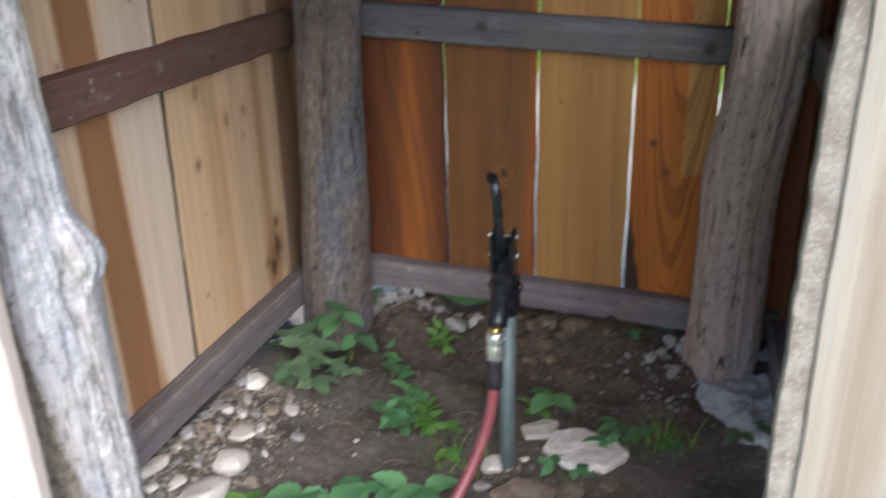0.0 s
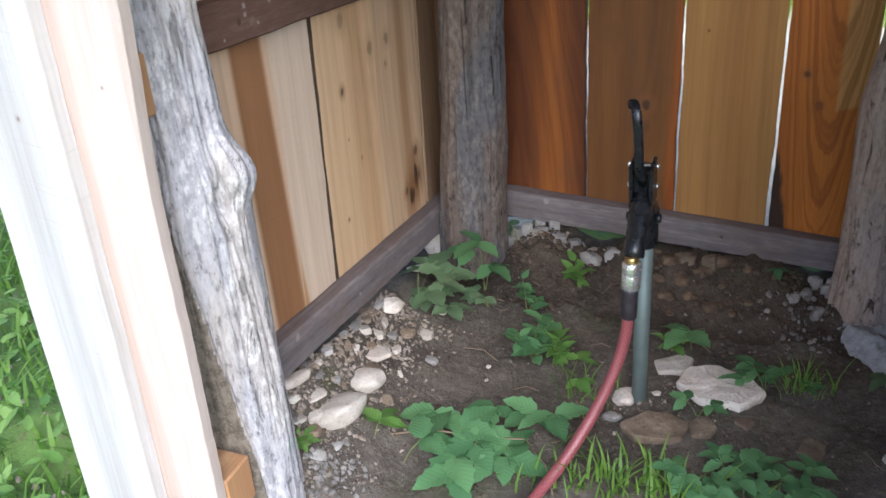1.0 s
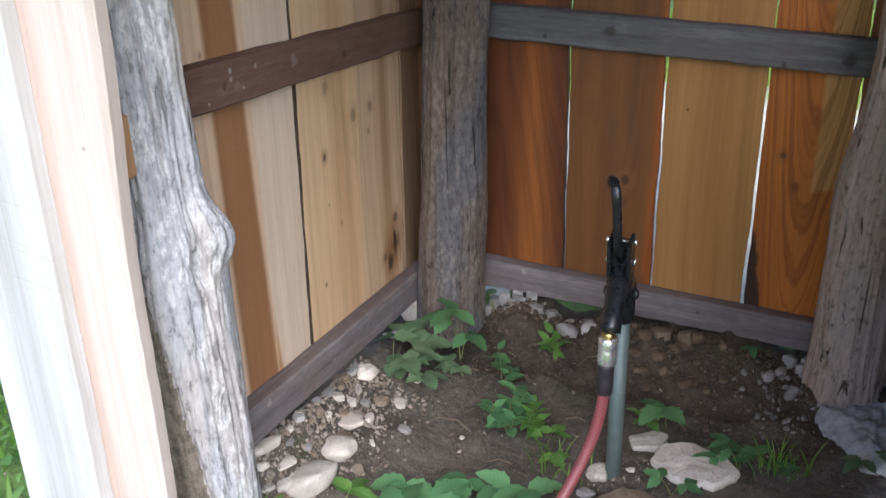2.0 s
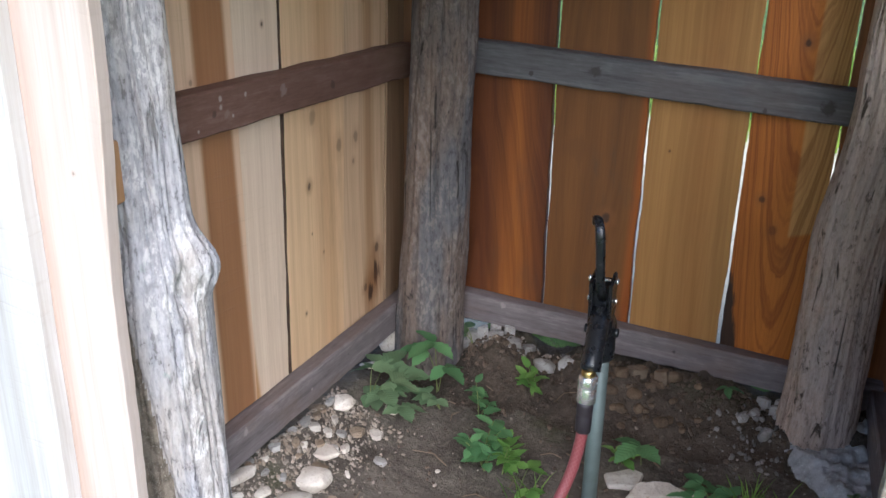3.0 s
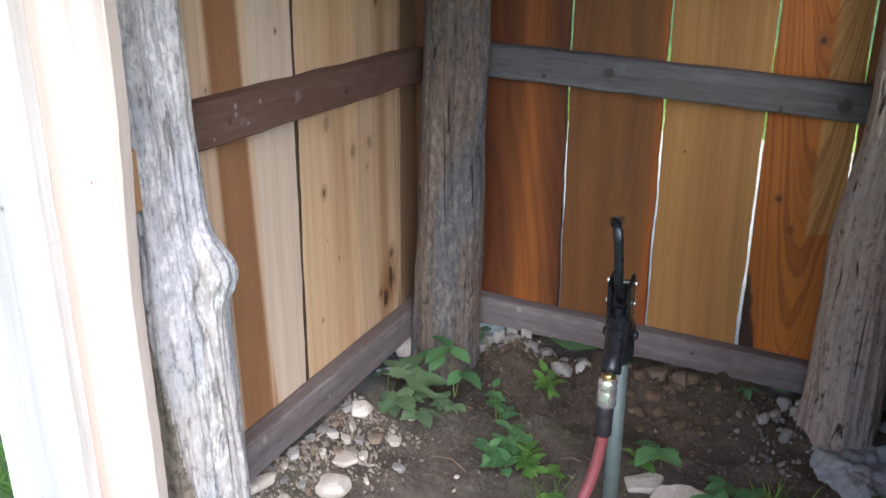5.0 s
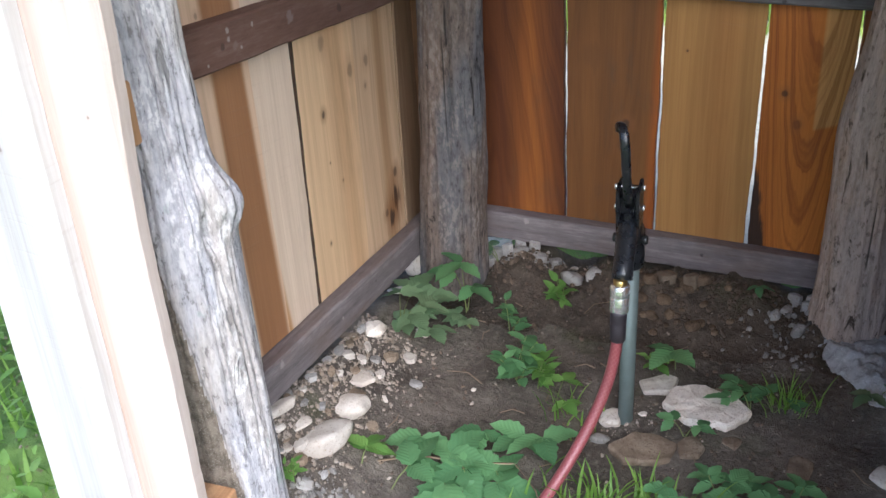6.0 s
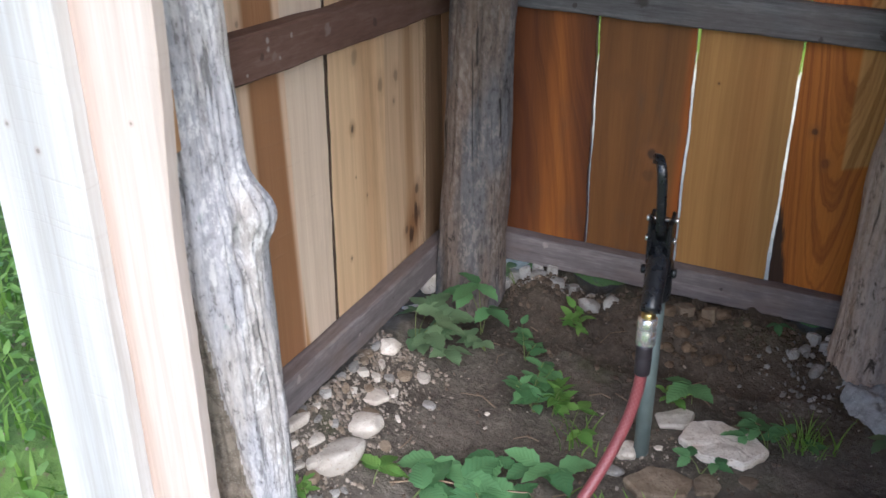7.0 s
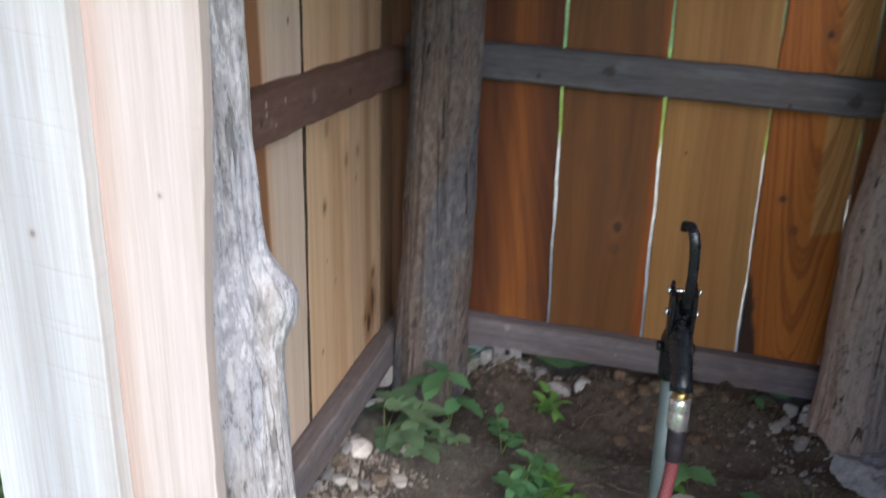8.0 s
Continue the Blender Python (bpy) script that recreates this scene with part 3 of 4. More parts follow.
def left_board(y0, y1, mat, seed, le=None, re=None, lean=0.0):
    ob = part("plank", board_mesh("plank", y1 - y0, 0.024, 0.17 - 0.09 * (y0 - 1.1), TOP, mat, seed, 0.002, le, re, lean), wall_left)
    # local x runs along +y of the shed, local y points out of the shed
    ob.matrix_basis = Matrix(((0, -1, 0, 0.0008 * (seed % 2) - 0.003 * (seed == 8)), (1, 0, 0, (y0 + y1) / 2 - 1.5), (0, 0, 1, 0), (0, 0, 0, 1)))
    return ob


left_board(0.925, 1.121, m_left[0], 2)
left_board(1.119, 1.342, m_left[1], 1)
left_board(1.340, 1.480, m_left[2], 4, None, lambda z: 0.035 * (z - 0.45) + bark_edge(2, 0.004)(z))
left_board(1.484, 1.7462, m_left[3], 7, lambda z: 0.035 * (z - 0.45), lambda z: 0.060 * (z - 0.45))
left_board(1.747, 1.985, m_left[4], 8, lambda z: 0.060 * (z - 0.45) + 0.0012 * n3(8, 2, z * 9), lambda z: 0.040 * (z - 0.45))
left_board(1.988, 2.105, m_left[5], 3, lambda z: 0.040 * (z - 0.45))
strip = part("bark_strip", board_mesh("bark_strip", 0.007, 0.006, 0.15, TOP - 0.01, m_bark_dark, 17, 0.004,
                                       lambda z: -0.003 * smooth01(2.2 * n3(3, 1, z * 4)), lambda z: 0.006 * smooth01(1.6 * n3(6, 1, z * 3.1)), 0.035, step=0.012), wall_left, "dark bark left on a board edge")
strip.matrix_basis = Matrix(((0, -1, 0, 0.0025), (1, 0, 0, -0.034), (0, 0, 1, 0), (0, 0, 0, 1)))
rail(wall_left, (0.04, -0.52, 0.909), (0.04, 0.575, 0.829), 0.072, 0.079, (1, 0, 0), m_rail_brown, 11, "brown stained rail with white splashes")
rail(wall_left, (0.04, -0.52, 0.276), (0.04, 0.575, 0.169), 0.074, 0.081, (1, 0, 0), m_rail_low, 12, "weathered grey bottom rail")

# ---- back wall ----
wall_back = thing("wall_back", -0.27, 2.11, 0, "board wall of orange and brown planks with bright gaps", "wall", kind="structure")


def back_board(x0, x1, mat, seed, le=None, re=None):
    ob = part("plank", board_mesh("plank", x1 - x0, 0.024, 0.088 - 0.045 * (x0 + 0.6), TOP, mat, seed, 0.0032, le, re, step=0.015), wall_back)
    ob.matrix_basis = pose((x0 + x1) / 2 + 0.27, 0, 0)
    return ob


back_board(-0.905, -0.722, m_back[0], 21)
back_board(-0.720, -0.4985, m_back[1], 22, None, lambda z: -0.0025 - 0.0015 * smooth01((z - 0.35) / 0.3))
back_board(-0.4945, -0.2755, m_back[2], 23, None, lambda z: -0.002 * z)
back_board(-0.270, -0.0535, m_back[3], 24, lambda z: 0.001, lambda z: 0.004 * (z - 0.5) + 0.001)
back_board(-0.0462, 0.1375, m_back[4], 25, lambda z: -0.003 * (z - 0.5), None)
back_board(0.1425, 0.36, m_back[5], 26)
rail(wall_back, (-0.575, -0.04, 0.856), (0.60, -0.04, 0.796), 0.078, 0.078, (0, -1, 0), m_rail_grey, 13, "weathered blue-grey rail")
rail(wall_back, (-0.575, -0.04, 0.200), (0.60, -0.04, 0.124), 0.075, 0.076, (0, -1, 0), m_rail_low, 14, "weathered mauve-grey bottom rail")

# ---- right wall ----
wall_right = thing("wall_right", 0.342, 1.5, 0, "board wall of dark russet planks in shade", "wall", kind="structure")
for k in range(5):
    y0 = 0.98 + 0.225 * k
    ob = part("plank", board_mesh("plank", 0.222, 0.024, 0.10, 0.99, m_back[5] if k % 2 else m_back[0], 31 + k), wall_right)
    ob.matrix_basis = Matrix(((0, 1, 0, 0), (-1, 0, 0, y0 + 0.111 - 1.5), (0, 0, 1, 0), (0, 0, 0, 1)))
rail(wall_right, (-0.04, -0.53, 0.87), (-0.04, 0.565, 0.81), 0.08, 0.08, (-1, 0, 0), m_rail_grey, 15, "weathered grey rail")
rail(wall_right, (-0.04, -0.53, 0.15), (-0.04, 0.565, 0.12), 0.09, 0.09, (-1, 0, 0), m_rail_low, 16, "weathered grey bottom rail")

# ---- unseen roof of plain boards over the walls, added to dim their upper part ----
roof = thing("roof", -0.28, 1.50, TOP, "unseen plain board roof, added to dim the inside of the shed", "roof", kind="structure")
# row -1 overhangs the front, to block sky light from the inside
for k in range(-1, 6):
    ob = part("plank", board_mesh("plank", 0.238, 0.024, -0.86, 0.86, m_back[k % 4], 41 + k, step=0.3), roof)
    ob.matrix_basis = Matrix(((0, 0, 1, 0), (1, 0, 0, -0.56 + 0.24 * k), (0, 1, 0, 0), (0, 0, 0, 1)))

# ---- posts ----
def post(label, mesh):
    return tagged(new("wooden_post", mesh), label, "post", "posts of the shed")


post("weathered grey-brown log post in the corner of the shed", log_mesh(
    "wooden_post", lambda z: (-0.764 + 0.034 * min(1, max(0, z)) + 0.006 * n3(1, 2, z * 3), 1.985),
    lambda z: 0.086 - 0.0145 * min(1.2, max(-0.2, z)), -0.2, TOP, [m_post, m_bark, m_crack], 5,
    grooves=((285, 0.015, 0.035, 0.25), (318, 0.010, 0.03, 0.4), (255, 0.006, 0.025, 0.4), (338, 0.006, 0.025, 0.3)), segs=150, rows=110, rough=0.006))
post("thick weathered brown log post set in rough concrete", log_mesh(
    "wooden_post", lambda z: (0.192 + 0.034 * smooth01((z - 0.42) / 0.4) + 0.005 * n3(4, 2, z * 4), 1.985),
    lambda z: (0.083 - 0.009 * min(1.2, max(-0.2, z))) * (1 + 0.05 * smooth01((0.2 - z) / 0.2)), -0.03, TOP, [m_post_brown, m_bark, m_crack], 9,
    grooves=((272, 0.005, 0.025, 0.5),), segs=150, rows=110, rough=0.007))


def bark_border(z):
    return 262 + 62 * min(1.0, max(0.0, (0.85 - z) / 0.8)) + 5 * n3(7, 7, z * 9)


def knot_side(t, z):
    """A torn flap beside a long crack that ends in a knot with a hollow under it."""
    def off(deg):
        return (t - radians(deg) + math.pi) % (2 * math.pi) - math.pi
    lump = 0.026 * math.exp(-((z - 0.685) / 0.042) ** 2) * math.exp(-(off(14) / 0.36) ** 2)
    lip = 0.010 * math.exp(-((z - 0.70) / 0.03) ** 2) * math.exp(-(off(352) / 0.12) ** 2)
    hollow = -0.030 * math.exp(-((z - 0.648) / 0.030) ** 2) * math.exp(-(off(343) / 0.15) ** 2)
    flap = 0.009 * math.exp(-(off(3) / 0.13) ** 2) * smooth01((z - 0.66) / 0.06) * (1 + 0.5 * n3(5, 5, z * 14))
    splinter = 0.006 * n3(t * 9, 3, z * 30) * math.exp(-((z - 0.67) / 0.07) ** 2) * math.exp(-(off(0) / 0.5) ** 2)
    edge = bark_border(z)
    seam = -0.010 * math.exp(-(off(edge) / 0.035) ** 2) * (1 - 0.6 * smooth01((z - 0.8) / 0.2))
    bark = -0.004 * smooth01((-off(edge)) / 0.06) * smooth01((off(edge) + 1.2) / 0.1) * (1 - smooth01((z - 0.75) / 0.1))
    return lump + lip + hollow + flap + splinter + seam + bark


post("silver-grey weathered log post with a torn knot and lichen", log_mesh(
    "wooden_post", lambda z: (-0.826 - 0.014 * smooth01((z - 0.25) / 0.4) - 0.014 * smooth01((z - 0.66) / 0.4), 1.005),
    lambda z: 0.083 - 0.017 * smooth01((z - 0.65) / 0.11), -0.2, TOP, [m_post_pale, m_bark, m_crack], 2, knot_side,
    grooves=((322, 0.012, 0.020, 0.22), (349, 0.013, 0.025, 0.10), (284, 0.009, 0.018, 0.3), (300, 0.004, 0.015, 0.35)), segs=220, rows=170, rough=0.006,
    second=lambda t, z: 3.4 < t < radians(bark_border(z)) - 0.02 and z < 0.80 + 0.1 * n3(t * 9, 0, z * 20)))
post("pale bark-edged front post", log_mesh(
    "wooden_post", lambda z: (0.252, 0.955), lambda z: 0.070, -0.2, TOP, [m_post_pale, m_bark, m_crack], 13,
    grooves=((200, 0.006, 0.05, 0.3),), second=lambda t, z: 2.4 < t < 4.4))

# ---- front boards on the posts ----
front_left = thing("front_board_panel", -0.88, 0.83, 0, "sun-bleached pale front boards nailed to rails", "board panel")
part("board", board_mesh("board", 0.132, 0.022, -0.02, TOP, m_front, 51, 0.001, None,
                         lambda z: -0.020 * smooth01((1.05 - z) / 0.4) - 0.006 * smooth01((0.6 - z) / 0.6) + (0.0012 * n3(51, 1, z * 30) + 0.0004 * n3(5, 1, z * 120)) * smooth01((0.78 - z) / 0.1), step=0.004),
     front_left, "pinkish fresh board with a waney bark edge", pose(0.067, 0.006, 0))
part("board", board_mesh("board", 0.143, 0.026, -0.02, TOP, m_front_grey, 52, 0.0015), front_left, "greyish board with saw marks", pose(-0.064, -0.021, 0, 0, 0.6, 0))
for z, lab, xx in ((0.803, "orange end of the upper rail", 0.001), (0.132, "orange end of the lower rail", 0.034)):
    bm = bmesh.new()
    bmesh.ops.create_cube(bm, size=1, matrix=Matrix.LocRotScale((xx, 0.0635, z + 0.043), None, (0.155, 0.068, 0.086)))
    bmesh.ops.bevel(bm, geom=bm.edges[:], offset=0.003, segments=1, affect="EDGES")
    part("rail_end", solid("rail_end", bm, m_fresh), front_left, lab)
front_right = thing("front_board_panel", 0.33, 0.83, 0, "pale cream front boards beside the opening", "board panel")
part("board", board_mesh("board", 0.17, 0.022, -0.02, TOP, m_front_dull, 53, 0.002, None, None, step=0.012), front_right, "", pose(-0.063, 0.0, 0))
part("bark_edge", board_mesh("bark_edge", 0.030, 0.020, -0.02, TOP, m_bark_cream, 55, 0.006, step=0.012), front_right, "rough pale bark edge", pose(-0.159, 0.006, 0))

# ---- concrete round the foot of the right-hand post ----
cv, cf = [], []
N = 80
for j in range(N + 1):
    for i in range(N + 1):
        x, y = 0.08 + 0.28 * i / N, 1.58 + 0.49 * j / N
        e = min(i, N - i, j, N - j) / N
        lump = smooth01((y - 1.60 - 1.75 * max(0, 0.235 - x) - 0.05 * n3(x * 14, y * 14, 1)) / 0.20)
        h = -0.05 + 0.088 * lump * smooth01(e * 9) + 0.014 * n3(x * 13, y * 13, 2) + 0.011 * n3(x * 34, y * 34, 6) + 0.007 * n3(x * 80, y * 80, 6)
        cv.append((x, y, h + 0.03 * smooth01((y - 1.93) / 0.1)))
for j in range(N):
    for i in range(N):
        a = j * (N + 1) + i
        cf.append((a, a + 1, a + N + 2, a + N + 1))
base = len(cv)
rim = [i for i in range(N + 1)] + [j * (N + 1) + N for j in range(1, N + 1)] + [N * (N + 1) + i for i in range(N - 1, -1, -1)] + [j * (N + 1) for j in range(N - 1, 0, -1)]
for r in rim:
    cv.append((cv[r][0], cv[r][1], -0.12))
for k in range(len(rim)):
    cf.append((rim[(k + 1) % len(rim)], rim[k], base + k, base + (k + 1) % len(rim)))
tagged(new("concrete_footing", mesh_of("concrete_footing", cv, cf, m_concrete, True)), "lumpy rough grey concrete round the post foot", "concrete footing")


# ---- water hydrant ----
def ring_profile(bm, rings, segs=24, axis=None):
    """A turned solid from (radius, height) pairs along local z, or along the pose axis."""
    loops = []
    for r, z in rings:
        loops.append([bm.verts.new((axis @ Vector((r * math.cos(2 * math.pi * k / segs), r * math.sin(2 * math.pi * k / segs), z))) if axis
                                   else (r * math.cos(2 * math.pi * k / segs), r * math.sin(2 * math.pi * k / segs), z)) for k in range(segs)])
    for a, b in zip(loops, loops[1:]):
        for k in range(segs):
            bm.faces.new((a[k], a[(k + 1) % segs], b[(k + 1) % segs], b[k]))
    bm.faces.new(loops[0][::-1])
    bm.faces.new(loops[-1])
    return bm


def turned(name, rings, mat, parent, label="", axis=None, segs=24):
    return part(name, solid(name, ring_profile(bmesh.new(), rings, segs, axis), mat, True), parent, label)


def box(bm, cx, cy, cz, sx, sy, sz, rot=None, bevel=0.002):
    made = bmesh.ops.create_cube(bm, size=1, matrix=Matrix.LocRotScale((cx, cy, cz), rot, (sx, sy, sz)))
    edges = list({e for v in made["verts"] for e in v.link_edges})
    bmesh.ops.bevel(bm, geom=edges, offset=bevel, segments=2, affect="EDGES")


hydrant = thing("yard_hydrant", -0.243, 1.540, 0, "black cast yard hydrant on a grey-green pipe, lever raised", "water hydrant")
turned("pipe", ((0.0155, -0.12), (0.0155, 0.40)), m_pipe, hydrant, "grey-green galvanised standpipe")
# the head hangs forward over the hose, its spout turned down
def swept(bm, stations, segs=24, power=2.0):
    """A casting swept through stations (centre, half width in x, half depth); power above 2 squares the section."""
    loops = []
    for k, (c, wx, wy) in enumerate(stations):
        c = Vector(c)
        d = (Vector(stations[min(k + 1, len(stations) - 1)][0]) - Vector(stations[max(k - 1, 0)][0])).normalized()
        yy = d.cross(Vector((1, 0, 0))).normalized()
        ring = []
        for q in range(segs):
            a = 2 * math.pi * q / segs
            ca, sa = math.cos(a), math.sin(a)
            ring.append(bm.verts.new(c + Vector((1, 0, 0)) * (wx * math.copysign(abs(ca) ** (2 / power), ca)) + yy * (wy * math.copysign(abs(sa) ** (2 / power), sa))))
        loops.append(ring)
    for a, b in zip(loops, loops[1:]):
        for q in range(segs):
            bm.faces.new((a[q], a[(q + 1) % segs], b[(q + 1) % segs], b[q]))
    bm.faces.new(loops[0][::-1])
    bm.faces.new(loops[-1])
    return bm


bm = bmesh.new()
ring_profile(bm, ((0.019, 0.362), (0.0225, 0.366), (0.0235, 0.385), (0.0225, 0.405), (0.024, 0.420), (0.023, 0.440), (0.017, 0.455)), 28)
swept(bm, (((0.0, 0.004, 0.425), 0.021, 0.020), ((0.0, -0.020, 0.446), 0.0225, 0.023), ((0.001, -0.048, 0.462), 0.0215, 0.026), ((0.002, -0.080, 0.468), 0.0205, 0.025)), 28, 3.0)
swept(bm, (((0.001, -0.066, 0.492), 0.0175, 0.020), ((0.002, -0.088, 0.476), 0.0195, 0.021), ((0.004, -0.112, 0.458), 0.0185, 0.0185), ((0.005, -0.135, 0.440), 0.0175, 0.0165), ((0.006, -0.148, 0.427), 0.0185, 0.018), ((0.006, -0.152, 0.418), 0.0182, 0.0178)), 28)
body = part("body", solid("body", bm, m_black, True), hydrant)
bm = bmesh.new()
lean = Euler((radians(9), 0, 0))
box(bm, 0.001, -0.048, 0.505, 0.030, 0.048, 0.078, lean, 0.005)
for dx in (-0.0165, 0.0185):
    box(bm, dx, -0.060, 0.517, 0.0065, 0.052, 0.088, lean, 0.0025)
box(bm, 0.001, -0.083, 0.489, 0.010, 0.010, 0.050, lean, 0.003)
yoke = part("yoke", solid("yoke", bm, m_black), hydrant)
side = Euler((0, radians(90), 0)).to_matrix().to_4x4()
for z, y in ((0.552, -0.060), (0.513, -0.058)):
    turned("bolt", ((0.0045, -0.0275), (0.0062, -0.0258), (0.0062, -0.0215), (0.003, -0.020), (0.003, 0.022), (0.0055, 0.0225), (0.0055, 0.0265)), m_chrome, yoke, "bright bolt", Matrix.Translation((0.001, y, z)) @ side, 12)
turned("set_screw", ((0.007, -0.032), (0.009, -0.030), (0.009, -0.024), (0.006, -0.022), (0.006, 0.022), (0.009, 0.024), (0.009, 0.030), (0.007, 0.032)), m_black, body, "", Matrix.Translation((0.0, -0.030, 0.436)) @ side, 16)
# lever: a flat bar that rises in front of the yoke and hooks back at its tip
bm = swept(bmesh.new(), (((0.002, -0.068, 0.520), 0.0085, 0.008), ((0.003, -0.094, 0.546), 0.0085, 0.0075), ((0.004, -0.116, 0.572), 0.0082, 0.0065), ((0.004, -0.130, 0.605), 0.008, 0.006),
                        ((0.003, -0.137, 0.640), 0.0082, 0.006), ((0.001, -0.139, 0.664), 0.0085, 0.0062), ((-0.002, -0.134, 0.678), 0.0085, 0.0065), ((-0.007, -0.124, 0.686), 0.0085, 0.0065),
                        ((-0.012, -0.113, 0.684), 0.008, 0.0065), ((-0.014, -0.106, 0.674), 0.0065, 0.0055)), 16, 2.6)
part("lever", solid("lever", bm, m_black, True), hydrant, "raised black lever with a hooked tip")

hose = thing("garden_hose", -0.238, 1.366, 0.298, "red braided garden hose screwed to the hydrant spout", "hose")
coupling = turned("coupling", ((0.0155, 0.064), (0.0168, 0.066), (0.0168, 0.092), (0.0160, 0.094), (0.0168, 0.096), (0.0168, 0.113), (0.0150, 0.116)), m_chrome, hose, "chromed metal coupling", Matrix.Translation((0.0, 0.002, 0)) @ pose(0, 0, 0, -5, 0, 0))
turned("thread", ((0.012, 0.114), (0.0125, 0.116), (0.0125, 0.124), (0.011, 0.126)), m_brass, coupling, "brass thread", Matrix.Translation((0.0, 0.002, 0)) @ pose(0, 0, 0, -5, 0, 0))
turned("sleeve", ((0.0125, 0.008), (0.0140, 0.010), (0.0145, 0.040), (0.0138, 0.042), (0.0145, 0.044), (0.0145, 0.062), (0.0138, 0.066)), m_rubber, hose, "black rubber sleeve", pose(0, 0, 0, -3, 0, 0))


def tube_curve(name, pts, r, mat, parent, label=""):
    cu = bpy.data.curves.new(name, "CURVE")
    cu.dimensions, cu.bevel_depth, cu.bevel_resolution, cu.resolution_u = "3D", r, 4, 10
    sp = cu.splines.new("NURBS")
    sp.points.add(len(pts) - 1)
    for q, p in zip(sp.points, pts):
        q.co = (*p, 1)
    sp.use_endpoint_u, sp.order_u = True, 4
    cu.materials.append(mat)
    return part(name, cu, parent, label)


tube_curve("tube", [(0, 0.001, 0.03), (0, 0, 0.0), (-0.006, -0.008, -0.055), (-0.026, -0.034, -0.125), (-0.060, -0.082, -0.20), (-0.10, -0.150, -0.262), (-0.140, -0.24, -0.284),
                    (-0.16, -0.42, -0.284), (-0.08, -0.75, -0.284), (0.15, -1.25, -0.284), (0.5, -1.85, -0.284)], 0.0105, m_hose, hose, "translucent red hose")


# ---- stones ----
rng = random.Random(7)
STONE_MATS = {"pale": m_pale, "grey": m_grey, "tan": m_tan, "clod": m_clod}


def stone_mesh(w, d, h, mat, seed, rounded=False):
    """An angular broken stone: the hull of scattered points with worn edges."""
    r = random.Random(seed)
    bm = bmesh.new()
    for k in range(30 if rounded else 17):
        p = Vector((r.gauss(0, 1), r.gauss(0, 1), r.gauss(0, 1))).normalized()
        p = Vector([math.copysign(abs(c) ** 0.75, c) for c in p]) * r.uniform(0.88, 1.08)
        bm.verts.new((p.x * w / 2, p.y * d / 2, p.z * h / 2))
    bmesh.ops.convex_hull(bm, input=bm.verts[:])
    loose = [v for v in bm.verts if not v.link_faces]
    bmesh.ops.delete(bm, geom=loose, context="VERTS")
    bmesh.ops.subdivide_edges(bm, edges=bm.edges[:], cuts=3, use_grid_fill=True)
    for _ in range(2 if not rounded else 4):
        bmesh.ops.smooth_vert(bm, verts=bm.verts[:], factor=0.5, use_axis_x=True, use_axis_y=True, use_axis_z=True)
    bm.normal_update()
    k = 1.0 / max(w, d)
    for v in bm.verts:
        lump = 0.035 * n3(v.co.x * k * 5 + seed, v.co.y * k * 5, v.co.z * k * 5) + 0.018 * n3(v.co.x * k * 16, v.co.y * k * 16 + seed, v.co.z * k * 16)
        v.co += v.normal * (lump * min(w, d))
    return solid("stone", bm, mat, True)


def slab_mesh(w, d, h, mat, seed):
    """A flat broken slab: an angular outline, a worn upper edge, an uneven top."""
    r = random.Random(seed)
    n = r.choice((5, 6, 7))
    corners = []
    for k in range(n):
        a = 2 * math.pi * (k + r.uniform(-0.28, 0.28)) / n
        q = r.uniform(0.82, 1.08)
        corners.append(Vector((q * math.cos(a) * w / 2, q * math.sin(a) * d / 2, 0)))
    ring = []
    for k in range(n):
        p, q = corners[k], corners[(k + 1) % n]
        for u in (0.06, 0.28, 0.5, 0.72, 0.94):
            v = p.lerp(q, u)
            ring.append(v * (1 + 0.04 * n3(v.x * 90 + seed, v.y * 90, 1)))
    m = len(ring)
    verts, faces = [], []
    for shrink, z in ((0.93, -0.5), (1.0, 0.1), (0.985, 0.36), (0.93, 0.5), (0.55, 0.54), (0.2, 0.56)):
        for v in ring:
            x, y = v.x * shrink, v.y * shrink
            verts.append((x, y, h * (z + 0.16 * n3(x * 40 + seed, y * 40, 2) * (z > 0.3))))
    for b in range(5):
        for k in range(m):
            faces.append((b * m + k, b * m + (k + 1) % m, (b + 1) * m + (k + 1) % m, (b + 1) * m + k))
    faces.append(tuple(5 * m + k for k in range(m)))
    faces.append(tuple(reversed(range(m))))
    return mesh_of("stone", verts, faces, mat)


count = 0


def stone(x, y, w, d, kind, label, turn=None, tall=None, tilt=0.0, sink=0.35):
    global count
    count += 1
    h = tall or min(w, d) * (0.2 if "flat" in label else 0.5 if kind != "tan" else 0.3)
    broken = "flat" in label or "slab" in label or "chip" in label or "angular" in label or "rubble" in label
    ob = new("stone", slab_mesh(w, d, h, STONE_MATS[kind], 100 + count) if broken else stone_mesh(w, d, h, STONE_MATS[kind], 100 + count, kind == "clod"))
    ob.matrix_basis = pose(x, y, ground_height(x, y) + h * (0.5 - sink), tilt, rng.uniform(-6, 6), rng.uniform(-25, 25) if turn is None else turn)
    return tagged(ob, label, "stone", "loose stones on the soil")


stone(-0.776, 1.226, 0.150, 0.082, "pale", "large whitish limestone cobble lying on the soil", 52, 0.05)
stone(-0.780, 1.345, 0.108, 0.088, "pale", "rounded grey-white cobble on the soil")
stone(-0.800, 1.440, 0.088, 0.055, "pale", "flat whitish stone on the soil")
stone(-0.850, 1.195, 0.049, 0.096, "pale", "pale stone wedged under the bottom rail")
